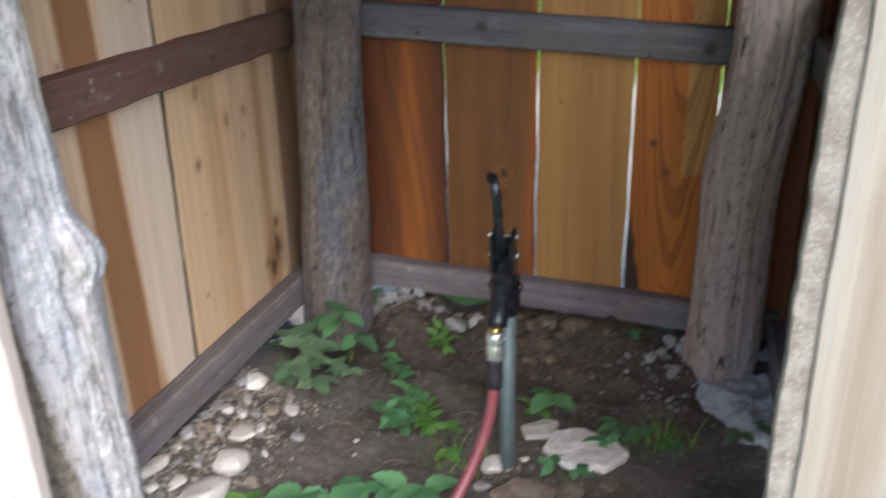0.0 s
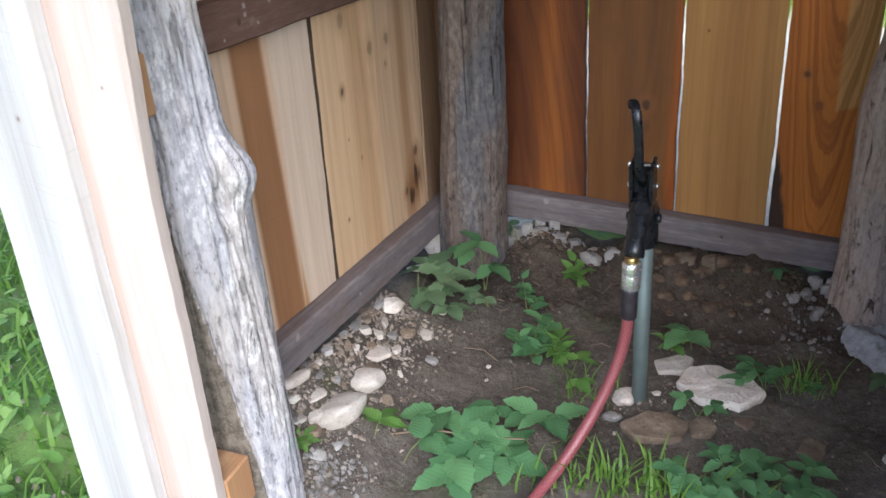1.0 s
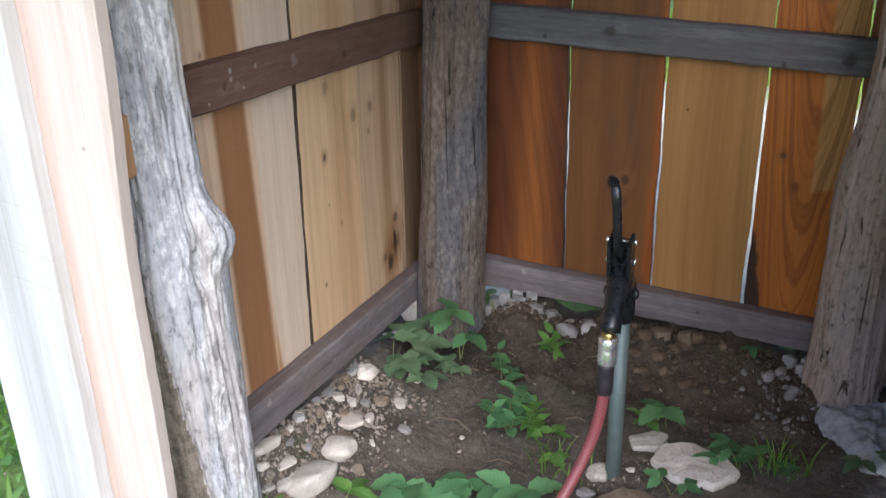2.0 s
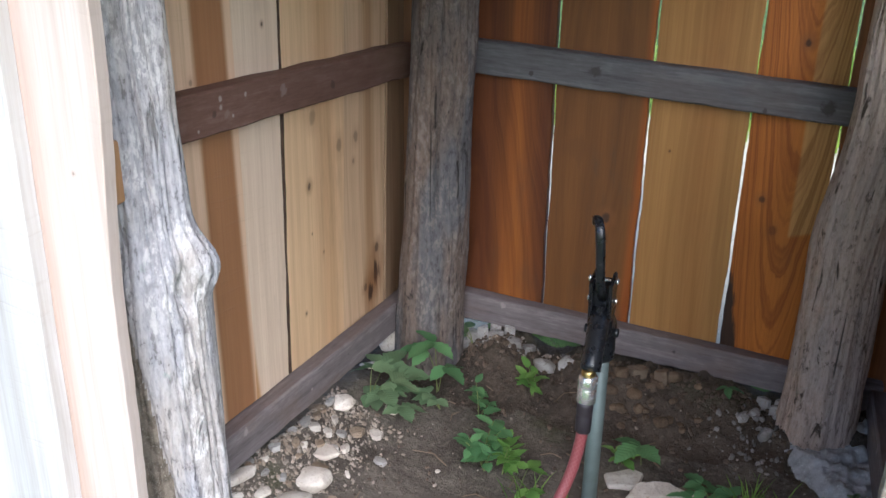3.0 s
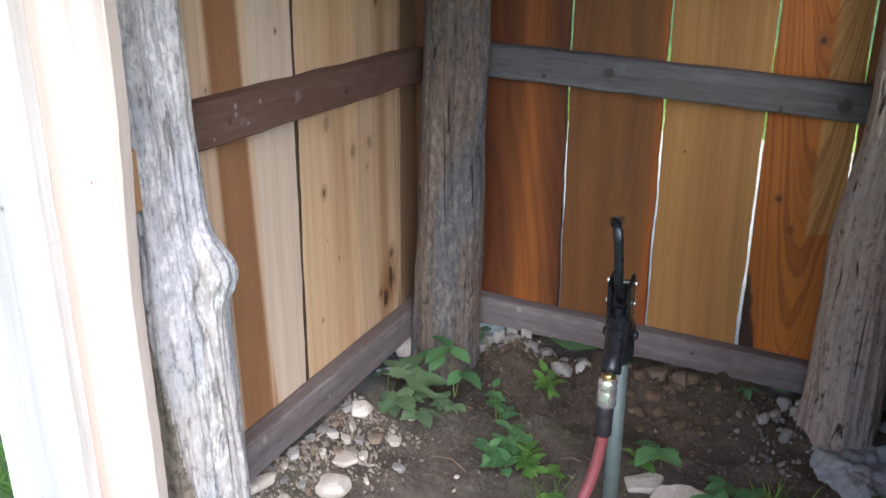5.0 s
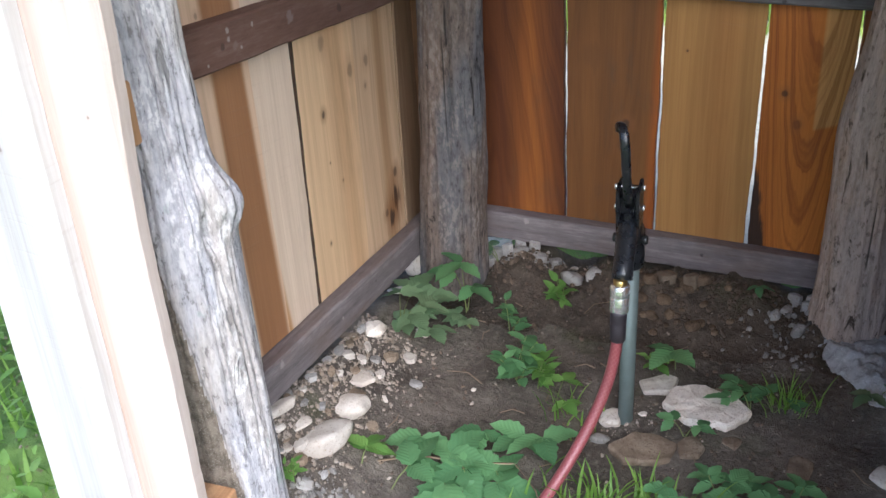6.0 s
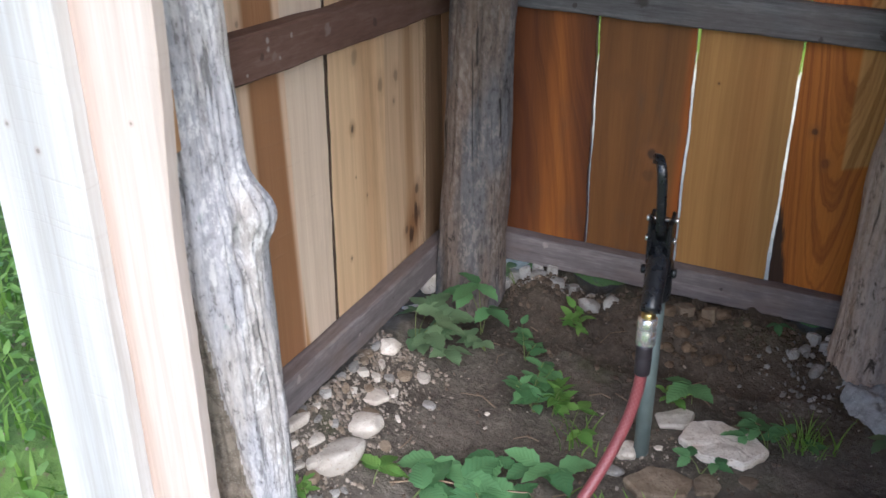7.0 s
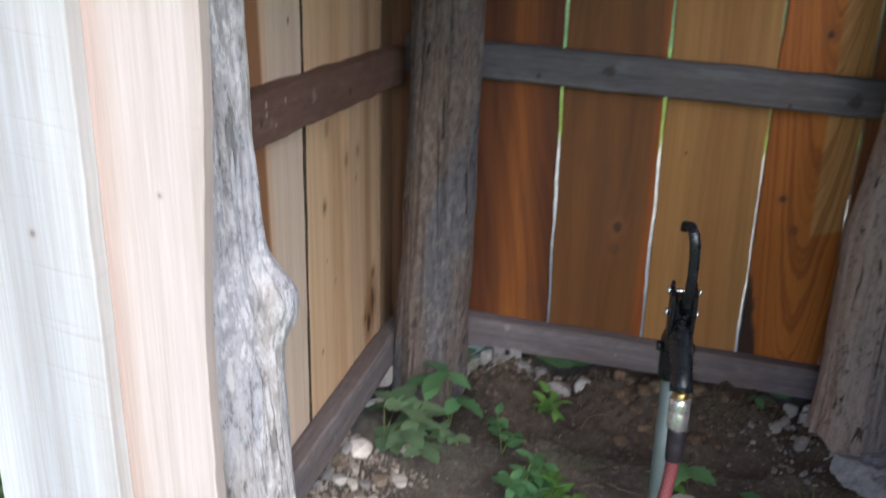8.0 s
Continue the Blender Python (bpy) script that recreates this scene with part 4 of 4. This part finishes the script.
stone(-0.815, 1.219, 0.036, 0.052, "pale", "small squarish pale stone on gravel")
stone(-0.835, 1.164, 0.033, 0.032, "pale", "small pale stone beside the rail")
stone(-0.836, 1.478, 0.035, 0.029, "pale", "thin pale stone chip on the gravel")
stone(-0.818, 1.503, 0.035, 0.025, "pale", "thin pale stone chip on the gravel")
stone(-0.866, 1.545, 0.057, 0.041, "tan", "tan flat stone under the rail")
stone(-0.831, 1.609, 0.059, 0.061, "pale", "pale stone among the leaves")
stone(-0.864, 1.849, 0.072, 0.042, "pale", "greyish stone by the corner post")
chips = ((-0.842, 1.285), (-0.800, 1.30), (-0.845, 1.33), (-0.862, 1.36), (-0.835, 1.395), (-0.858, 1.425), (-0.79, 1.475), (-0.812, 1.455), (-0.852, 1.47), (-0.775, 1.50), (-0.845, 1.51), (-0.80, 1.535),
         (-0.825, 1.555), (-0.78, 1.57), (-0.85, 1.585), (-0.735, 1.43), (-0.845, 1.235), (-0.86, 1.255), (-0.80, 1.18), (-0.79, 1.15), (-0.745, 1.16), (-0.84, 1.125), (-0.72, 1.33), (-0.70, 1.52), (-0.745, 1.60), (-0.68, 1.28))
for k, (x, y) in enumerate(chips):
    w = 0.020 + 0.022 * rng.random()
    stone(x, y, w, w * rng.uniform(0.5, 0.9), ("pale", "tan", "grey")[k % 3], ("flat whitish stone chip on the gravel", "flat tan stone chip on the gravel", "flat grey stone chip on the gravel")[k % 3], rng.uniform(0, 180), w * 0.35, 0, 0.2)
stone(-0.755, 1.713, 0.047, 0.043, "pale", "pale stone beside the post foot")
stone(-0.788, 1.395, 0.054, 0.042, "tan", "brown stone half sunk in soil")
stone(-0.813, 1.146, 0.027, 0.038, "pale", "small pale stone on gravel")
stone(-0.766, 1.115, 0.054, 0.038, "grey", "grey stone by the front post")
stone(-0.095, 1.608, 0.205, 0.135, "pale", "broad flat grey-white slab by the pipe", -8)
stone(-0.189, 1.672, 0.105, 0.075, "pale", "flat pale stone behind the slab")
stone(-0.051, 1.680, 0.069, 0.055, "tan", "flat tan-grey stone near the concrete")
stone(-0.269, 1.534, 0.061, 0.063, "pale", "pale stone at the foot of the pipe")
stone(-0.283, 1.462, 0.042, 0.038, "grey", "small grey stone by the pipe")
stone(-0.193, 1.446, 0.135, 0.10, "tan", "flat brownish slab sunk in soil")
stone(-0.107, 1.474, 0.059, 0.072, "tan", "brown stone beside the sunk slab")
stone(-0.031, 1.518, 0.042, 0.049, "tan", "narrow brown stone on dark soil")
stone(0.096, 1.459, 0.053, 0.093, "tan", "reddish brown stone in shade")
stone(0.245, 1.479, 0.071, 0.059, "pale", "whitish stone at the shed's edge")
stone(-0.211, 1.567, 0.022, 0.016, "pale", "small white stone chip by the pipe")
stone(-0.756, 1.612, 0.022, 0.023, "pale", "small white pebble on the soil")
stone(-0.576, 1.546, 0.012, 0.016, "pale", "small white pebble on the soil")
stone(-0.567, 1.509, 0.011, 0.014, "pale", "small pebble among the gravel")
stone(-0.826, 1.414, 0.022, 0.028, "pale", "small pebble among the gravel")
stone(-0.829, 1.262, 0.020, 0.030, "grey", "small pebble among the gravel")
stone(-0.813, 1.298, 0.023, 0.027, "grey", "small pebble among the gravel")
stone(-0.820, 1.164, 0.017, 0.022, "tan", "small pebble among the gravel")
stone(-0.822, 1.375, 0.021, 0.028, "tan", "small pebble among the gravel")
stone(-0.872, 1.965, 0.055, 0.024, "pale", "pale stone leaning in the corner behind the post", 10, 0.095, -8, 0.15)
stone(-0.452, 1.985, 0.070, 0.05, "grey", "grey lump of old mortar in the earth bank", 15, 0.05)
stone(-0.40, 2.00, 0.05, 0.04, "grey", "grey lump of old mortar in the earth bank", 40, 0.04)
stone(-0.60, 2.04, 0.045, 0.03, "grey", "pale rubble under the bottom rail", 15, 0.022)
stone(-0.545, 2.035, 0.05, 0.03, "grey", "pale rubble under the bottom rail", -20, 0.018)
stone(-0.50, 2.02, 0.035, 0.03, "grey", "grey rubble under the bottom rail", 30, 0.025)
stone(0.06, 1.99, 0.05, 0.04, "grey", "grey mortar crumb in the earth bank", 15, 0.035)
stone(0.035, 1.955, 0.04, 0.03, "grey", "grey mortar crumb in the earth bank", 50, 0.03)
stone(0.09, 1.935, 0.05, 0.04, "grey", "grey mortar crumb in the earth bank", 70, 0.035)
stone(-0.165, 1.995, 0.045, 0.03, "tan", "angular brown stone sticking out of the bank", 20, 0.04, 0, 0.1)
stone(-0.225, 2.0, 0.06, 0.03, "tan", "flat brown stone sticking out of the bank", -10, 0.025, 0, 0.1)
stone(-0.13, 1.905, 0.03, 0.05, "clod", "long clod of earth fallen from the bank", -15, 0.028)
for k in range(34):
    x, y = rng.uniform(-0.33, -0.05), rng.uniform(1.86, 2.03)
    s = rng.uniform(0.016, 0.042)
    tagged(stone(x, y, s, s * rng.uniform(0.7, 1), "clod", "crumbly brown clod of earth", None, s * 0.75, 0, 0.2), group="clods of earth on the bank")

# gravel along the left wall, crumbs of soil and mortar
gv, gf = [], []
ico = bmesh.new()
bmesh.ops.create_icosphere(ico, subdivisions=1, radius=1.0)
iv, fi = [v.co.copy() for v in ico.verts], [[v.index for v in f.verts] for f in ico.faces]
ico.free()


def pebbles(n, place, lo, hi):
    for k in range(n):
        x, y = place()
        s = lo + (hi - lo) * rng.random() ** 3
        m = pose(x, y, ground_height(x, y) + s * 0.15, rng.uniform(0, 360), rng.uniform(0, 360), rng.uniform(0, 360)) @ Matrix.Diagonal((s, s * rng.uniform(0.6, 1), s * rng.uniform(0.4, 0.8), 1))
        b = len(gv)
        gv.extend([tuple(m @ (v * rng.uniform(0.75, 1.15))) for v in iv])
        gf.extend([[b + q for q in f] for f in fi])


pebbles(2600, lambda: (-0.87 + abs(rng.gauss(0, 0.075)), rng.uniform(1.02, 1.66)), 0.0012, 0.008)
pebbles(420, lambda: (rng.uniform(-0.8, 0.3), rng.uniform(1.0, 2.02)), 0.001, 0.005)
pebbles(160, lambda: (rng.uniform(-0.70, -0.40), rng.uniform(2.0, 2.07)), 0.002, 0.009)
pebbles(120, lambda: (-0.243 + rng.gauss(0, 0.06), 1.54 + rng.gauss(0, 0.05)), 0.002, 0.006)
pebbles(200, lambda: (rng.uniform(-1.9, -1.05), rng.uniform(0.9, 1.9)), 0.004, 0.016)
tagged(new("gravel", mesh_of("gravel", gv, gf, m_gravel)), "pale and brown gravel strewn on the soil", "gravel", kind="stuff")

gv, gf = [], []
pebbles(1500, lambda: (rng.uniform(-0.66, 0.2), 2.06 - abs(rng.gauss(0, 0.09))), 0.002, 0.012)
pebbles(1100, lambda: (rng.uniform(-0.8, 0.3), rng.uniform(1.0, 2.0)), 0.0015, 0.007)
tagged(new("soil_crumbs", mesh_of("soil_crumbs", gv, gf, m_crumb)), "loose dark brown crumbs of soil", "soil", kind="stuff")
gv, gf = [], []
pebbles(260, lambda: (-0.745 + rng.gauss(0, 0.035), 1.09 + rng.gauss(0, 0.04)), 0.002, 0.011)
pebbles(140, lambda: (0.05 + rng.gauss(0, 0.05), 1.90 + rng.gauss(0, 0.07)), 0.002, 0.011)
pebbles(130, lambda: (rng.uniform(-0.66, -0.40), 2.05 - abs(rng.gauss(0, 0.02))), 0.002, 0.010)
tagged(new("mortar_crumbs", mesh_of("mortar_crumbs", gv, gf, m_mortar)), "grey crumbs of old mortar on the soil", "rubble", kind="stuff")


# ---- plants ----
def leaf_mesh(name, mat, seed, width=0.62, teeth=0.10, droop=0.18):
    """One unit-long leaf along local y, folded along its midrib."""
    r = random.Random(seed)
    verts, faces = [], []
    n, cross = 9, 5
    for i in range(n + 1):
        u = i / n
        hw = width / 2 * (math.sin(math.pi * min(1, u ** 0.72)) ** 0.85 if 0 < u < 1 else 0.0) + 0.004
        hw *= 1 + (teeth if i % 2 else -teeth)
        for k in range(cross):
            s = (k / (cross - 1) - 0.5) * 2
            z = 0.16 * abs(s) * hw - droop * u * u + 0.02 * math.sin(9 * u + seed) * s
            verts.append((s * hw + 0.03 * math.sin(3 * u + seed), u, z))
    for i in range(n):
        for k in range(cross - 1):
            a = i * cross + k
            faces.append((a, a + 1, a + cross + 1, a + cross))
    return mesh_of(name, verts, faces, mat, True)


LEAVES = {
    "deep": [leaf_mesh("leaf", m_leaf, s, 0.54 + 0.05 * s, 0.11) for s in range(3)],
    "fresh": [leaf_mesh("leaf", m_leaf_light, s + 5, 0.42 + 0.05 * s, 0.1) for s in range(3)],
    "dull": [leaf_mesh("leaf", m_leaf_grey, s + 9, 0.66, 0.13) for s in range(3)],
}


def stem_mesh(points, r, mat):
    bm = bmesh.new()
    loops = []
    for i, p in enumerate(points):
        d = (points[min(i + 1, len(points) - 1)] - points[max(i - 1, 0)]).normalized()
        a = d.orthogonal().normalized()
        b = d.cross(a)
        rr = r * (1 - 0.5 * i / len(points))
        loops.append([bm.verts.new(p + (a * math.cos(q) + b * math.sin(q)) * rr) for q in (0, 1.26, 2.51, 3.77, 5.03)])
    for a, b in zip(loops, loops[1:]):
        for k in range(5):
            bm.faces.new((a[k], a[(k + 1) % 5], b[(k + 1) % 5], b[k]))
    return solid("stem", bm, mat, True)


def leaf_at(parent, kind, p, heading, size, pitch, roll=0.0):
    """Puts a leaf whose stalk end is at p, pointing along heading (degrees from +x), lifted by pitch."""
    m = Matrix.Translation(p) @ pose(0, 0, 0, 0, 0, heading - 90) @ pose(0, 0, 0, pitch, roll, 0) @ Matrix.Diagonal((size, size, size, 1))
    return part("leaf", rng.choice(LEAVES[kind]), parent, "", m)


def bramble(x, y, stalks, size, height, kind, label, spread=0.05, three=True, lift=0.0):
    """A low plant: stalks that each carry three leaflets (or leaves all the way up)."""
    root = thing("plant", x, y, ground_height(x, y) - 0.004, label, "plant", "weeds on the soil")
    for k in range(stalks):
        a = rng.uniform(0, 360) if stalks > 1 else rng.uniform(230, 310)
        out = spread * rng.uniform(0.4, 1.0) if stalks > 1 else spread * 0.3
        h = height * rng.uniform(0.65, 1.1)
        tip = Vector((out * math.cos(radians(a)), out * math.sin(radians(a)), h))
        pts = [Vector((0, 0, 0)), tip * 0.4 + Vector((0, 0, h * 0.18)), tip * 0.8 + Vector((0, 0, h * 0.08)), tip]
        stem = part("stem", stem_mesh(pts, 0.0013, m_stem), root)
        if three:
            for da, s in ((0, 1.05), (78, 0.9), (-78, 0.9)):
                leaf_at(stem, kind, tip, a + da + rng.uniform(-12, 12), size * s * rng.uniform(0.85, 1.15), rng.uniform(-14, 16), rng.uniform(-14, 14))
        else:
            for i in range(6):
                u = 0.35 + 0.65 * i / 5
                p = pts[0].lerp(tip, u) + Vector((0, 0, h * 0.15 * (1 - u)))
                leaf_at(stem, kind, p, a + 137 * i + rng.uniform(-20, 20), size * rng.uniform(0.7, 1.1) * (1.1 - 0.35 * u), rng.uniform(0, 40), rng.uniform(-15, 15))
    return root


bramble(-0.800, 1.690, 6, 0.070, 0.075, "dull", "dull green weed with broad leaves by the corner post", 0.07)
bramble(-0.750, 1.715, 3, 0.066, 0.055, "dull", "dull green weed with broad leaves by the corner post", 0.05)
bramble(-0.690, 1.860, 2, 0.068, 0.115, "deep", "dark green sapling in front of the corner post", 0.03)
bramble(-0.655, 1.780, 3, 0.040, 0.040, "dull", "small dull weed at the post foot", 0.04)
bramble(-0.565, 1.850, 2, 0.040, 0.060, "deep", "small green weed on the soil", 0.03, False)
bramble(-0.457, 1.905, 3, 0.050, 0.085, "fresh", "fresh green weed growing from the earth bank", 0.035, False)
bramble(-0.485, 1.600, 4, 0.048, 0.075, "deep", "leafy green weed in the middle of the shed", 0.05, False)
bramble(-0.435, 1.620, 3, 0.052, 0.060, "fresh", "fresh green weed beside the hose", 0.05, False)
bramble(-0.395, 1.565, 2, 0.050, 0.030, "fresh", "low fresh green weed beside the hose", 0.05)
bramble(-0.615, 1.335, 1, 0.081, 0.055, "deep", "bramble shoot with three green leaflets", 0.03)
bramble(-0.505, 1.385, 1, 0.078, 0.045, "deep", "bramble shoot with three green leaflets", 0.03)
bramble(-0.400, 1.405, 2, 0.090, 0.060, "deep", "bramble shoot with large green leaflets", 0.05)
bramble(-0.700, 1.225, 2, 0.063, 0.040, "fresh", "low bramble shoot with fresh leaflets", 0.04)
bramble(-0.630, 1.200, 2, 0.076, 0.050, "deep", "bramble shoot with three green leaflets", 0.05)
bramble(-0.555, 1.250, 3, 0.081, 0.055, "deep", "bramble shoot with green leaflets", 0.06)
bramble(-0.480, 1.235, 3, 0.083, 0.055, "deep", "bramble shoot with green leaflets", 0.06)
bramble(-0.410, 1.240, 2, 0.078, 0.050, "deep", "bramble shoot with green leaflets", 0.05)
bramble(-0.205, 1.730, 2, 0.045, 0.060, "fresh", "fresh green weed behind the pipe", 0.03, False)
bramble(-0.165, 1.740, 1, 0.078, 0.060, "deep", "dark green shoot with three broad leaflets", 0.04)
bramble(-0.120, 1.510, 2, 0.040, 0.045, "deep", "small green shoot by the flat slab", 0.03)
bramble(0.000, 1.640, 4, 0.042, 0.050, "deep", "low green weed beside the concrete", 0.05)
bramble(0.045, 1.650, 3, 0.042, 0.040, "deep", "low green weed beside the concrete", 0.05)
for px, py in ((-0.10, 1.30), (-0.04, 1.335), (0.02, 1.34), (0.05, 1.30), (-0.005, 1.27), (-0.07, 1.25), (0.085, 1.345)):
    bramble(px, py, 4, 0.044, 0.055, "deep", "leafy green weeds at the shed's opening", 0.05)
bramble(0.245, 1.735, 2, 0.045, 0.050, "dull", "shaded weed against the concrete", 0.03)
bramble(-0.010, 1.985, 1, 0.036, 0.035, "deep", "small seedling on top of the earth bank", 0.02)
bramble(-0.655, 2.030, 2, 0.042, 0.045, "dull", "small weed under the bottom rail", 0.03)
bramble(-0.775, 1.100, 2, 0.030, 0.050, "fresh", "fresh weed at the front post", 0.02, False)

# creeping runner and dry twigs
runner = thing("runner", -0.70, 1.25, 0.02, "brown creeping bramble runner on the soil", "plant stem")
part("stem", stem_mesh([Vector((0, 0, 0.0)), Vector((0.10, 0.02, 0.025)), Vector((0.20, 0.03, 0.02)), Vector((0.29, 0.04, 0.03)), Vector((0.34, 0.0, 0.01)), Vector((0.37, -0.06, 0.0))], 0.0025, m_twig), runner)
for k in range(26):
    x, y, a, ln = rng.uniform(-0.7, 0.28), rng.uniform(1.3, 1.98), rng.uniform(0, 6.28), rng.uniform(0.03, 0.10)
    tw = new("twig", stem_mesh([Vector((0, 0, 0.004)), Vector((ln * 0.5 * math.cos(a), ln * 0.5 * math.sin(a), 0.008)), Vector((ln * math.cos(a + 0.3), ln * math.sin(a + 0.3), 0.004))], 0.0014, m_twig))
    tw.location = (x, y, ground_height(x, y))
    tagged(tw, "thin dry twig on the soil", "twig", "twigs on the soil")
vine = thing("dry_vine", 0.0, 1.99, 0.05, "thin dry vine hanging down the earth bank", "plant stem")
part("stem", stem_mesh([Vector((-0.01, 0.0, 0.0)), Vector((0.005, -0.03, -0.01)), Vector((0.01, -0.055, -0.03)), Vector((0.03, -0.10, -0.045)), Vector((0.035, -0.13, -0.05))], 0.0016, m_twig), vine)


# ---- grass ----
def grass(name, n, place, lo, hi, label, wide=0.0035, mat=m_grass):
    verts, faces = [], []
    for _ in range(n):
        x, y = place()
        h = rng.uniform(lo, hi)
        a = rng.uniform(0, 6.283)
        bend = rng.uniform(0.2, 0.9) * h
        dx, dy = math.cos(a), math.sin(a)
        w = wide * rng.uniform(0.6, 1.3)
        z0 = ground_height(x, y) - 0.005
        b = len(verts)
        for u, ww in ((0, 1), (0.4, 0.95), (0.75, 0.65)):
            px, py, pz = x + dx * bend * u * u, y + dy * bend * u * u, z0 + h * (u - 0.25 * u * u * bend / h)
            verts.append((px - dy * w * ww, py + dx * w * ww, pz))
            verts.append((px + dy * w * ww, py - dx * w * ww, pz))
        verts.append((x + dx * bend, y + dy * bend, z0 + h * (1 - 0.25 * bend / h)))
        faces += [(b, b + 1, b + 3, b + 2), (b + 2, b + 3, b + 5, b + 4), (b + 4, b + 5, b + 6)]
    return tagged(new(name, mesh_of(name, verts, faces, mat)), label, "grass", kind="stuff")


def weeds(name, n, place, size, height, label, mat):
    """Broad-leaved ground cover, too many leaves to count."""
    src = LEAVES["fresh"][0]
    co = [v.co.copy() for v in src.vertices]
    fs = [list(p.vertices) for p in src.polygons]
    verts, faces = [], []
    for _ in range(n):
        x, y = place()
        s = size * rng.uniform(0.5, 1.2)
        m = pose(x, y, ground_height(x, y) + rng.uniform(0.1, 1) * height, rng.uniform(-25, 45), rng.uniform(-25, 25), rng.uniform(0, 360)) @ Matrix.Diagonal((s, s, s, 1))
        b = len(verts)
        verts += [tuple(m @ c) for c in co]
        faces += [[b + q for q in f] for f in fs]
    return tagged(new(name, mesh_of(name, verts, faces, mat, True)), label, "weeds", kind="stuff")


def clumped(cx, cy, sx, sy):
    return lambda: (cx + rng.gauss(0, sx), cy + rng.gauss(0, sy))


grass("grass", 130, clumped(-0.20, 1.255, 0.10, 0.03), 0.04, 0.10, "green grass tuft at the opening of the shed", 0.0028)
grass("grass", 45, clumped(0.08, 1.67, 0.035, 0.02), 0.04, 0.09, "thin grass tuft beside the concrete", 0.002)
grass("grass", 22, clumped(-0.35, 1.52, 0.04, 0.04), 0.04, 0.09, "thin grass beside the hose", 0.002)
grass("grass", 9500, lambda: (rng.uniform(-3.6, -0.98), rng.uniform(0.4, 4.2)), 0.03, 0.11, "bright green grass beside the shed", 0.0045)
grass("grass", 4500, lambda: (rng.uniform(-1.3, 1.2), rng.uniform(4.3, 6.5)), 0.08, 0.22, "bright grass behind the shed", 0.005, m_grass_lit)
m_weed = leafy("weed_cover", rgb(0.17, 0.33, 0.07), rgb(0.34, 0.52, 0.15), 0.4)
weeds("weeds", 5200, lambda: (rng.uniform(-3.4, -1.02), rng.uniform(0.5, 3.8)), 0.045, 0.13, "bright broad-leaved weeds in the grass", m_weed)

# rubble in the gap under the back wall's bottom rail
for px, py, s in ((0.075, 2.035, 0.05), (0.115, 2.03, 0.042), (0.14, 2.02, 0.05), (0.10, 2.005, 0.03), (-0.665, 2.075, 0.07), (-0.61, 2.075, 0.06), (-0.635, 2.05, 0.045), (-0.57, 2.07, 0.05), (-0.69, 2.06, 0.05)):
    stone(px, py, s * 0.75, s * 0.5, "grey", "pale mortar rubble in the gap under the rail", None, 0.035, 0, 0.15)
bramble(-0.500, 1.625, 3, 0.055, 0.110, "deep", "leafy green weed in the middle of the shed", 0.045, False)
bramble(-0.445, 1.600, 2, 0.050, 0.120, "fresh", "upright fresh weed beside the hose", 0.04, False)
bramble(-0.560, 1.790, 2, 0.042, 0.090, "deep", "small upright weed on the soil", 0.03, False)
bramble(-0.690, 1.850, 1, 0.075, 0.150, "deep", "dark green sapling in front of the corner post", 0.03)
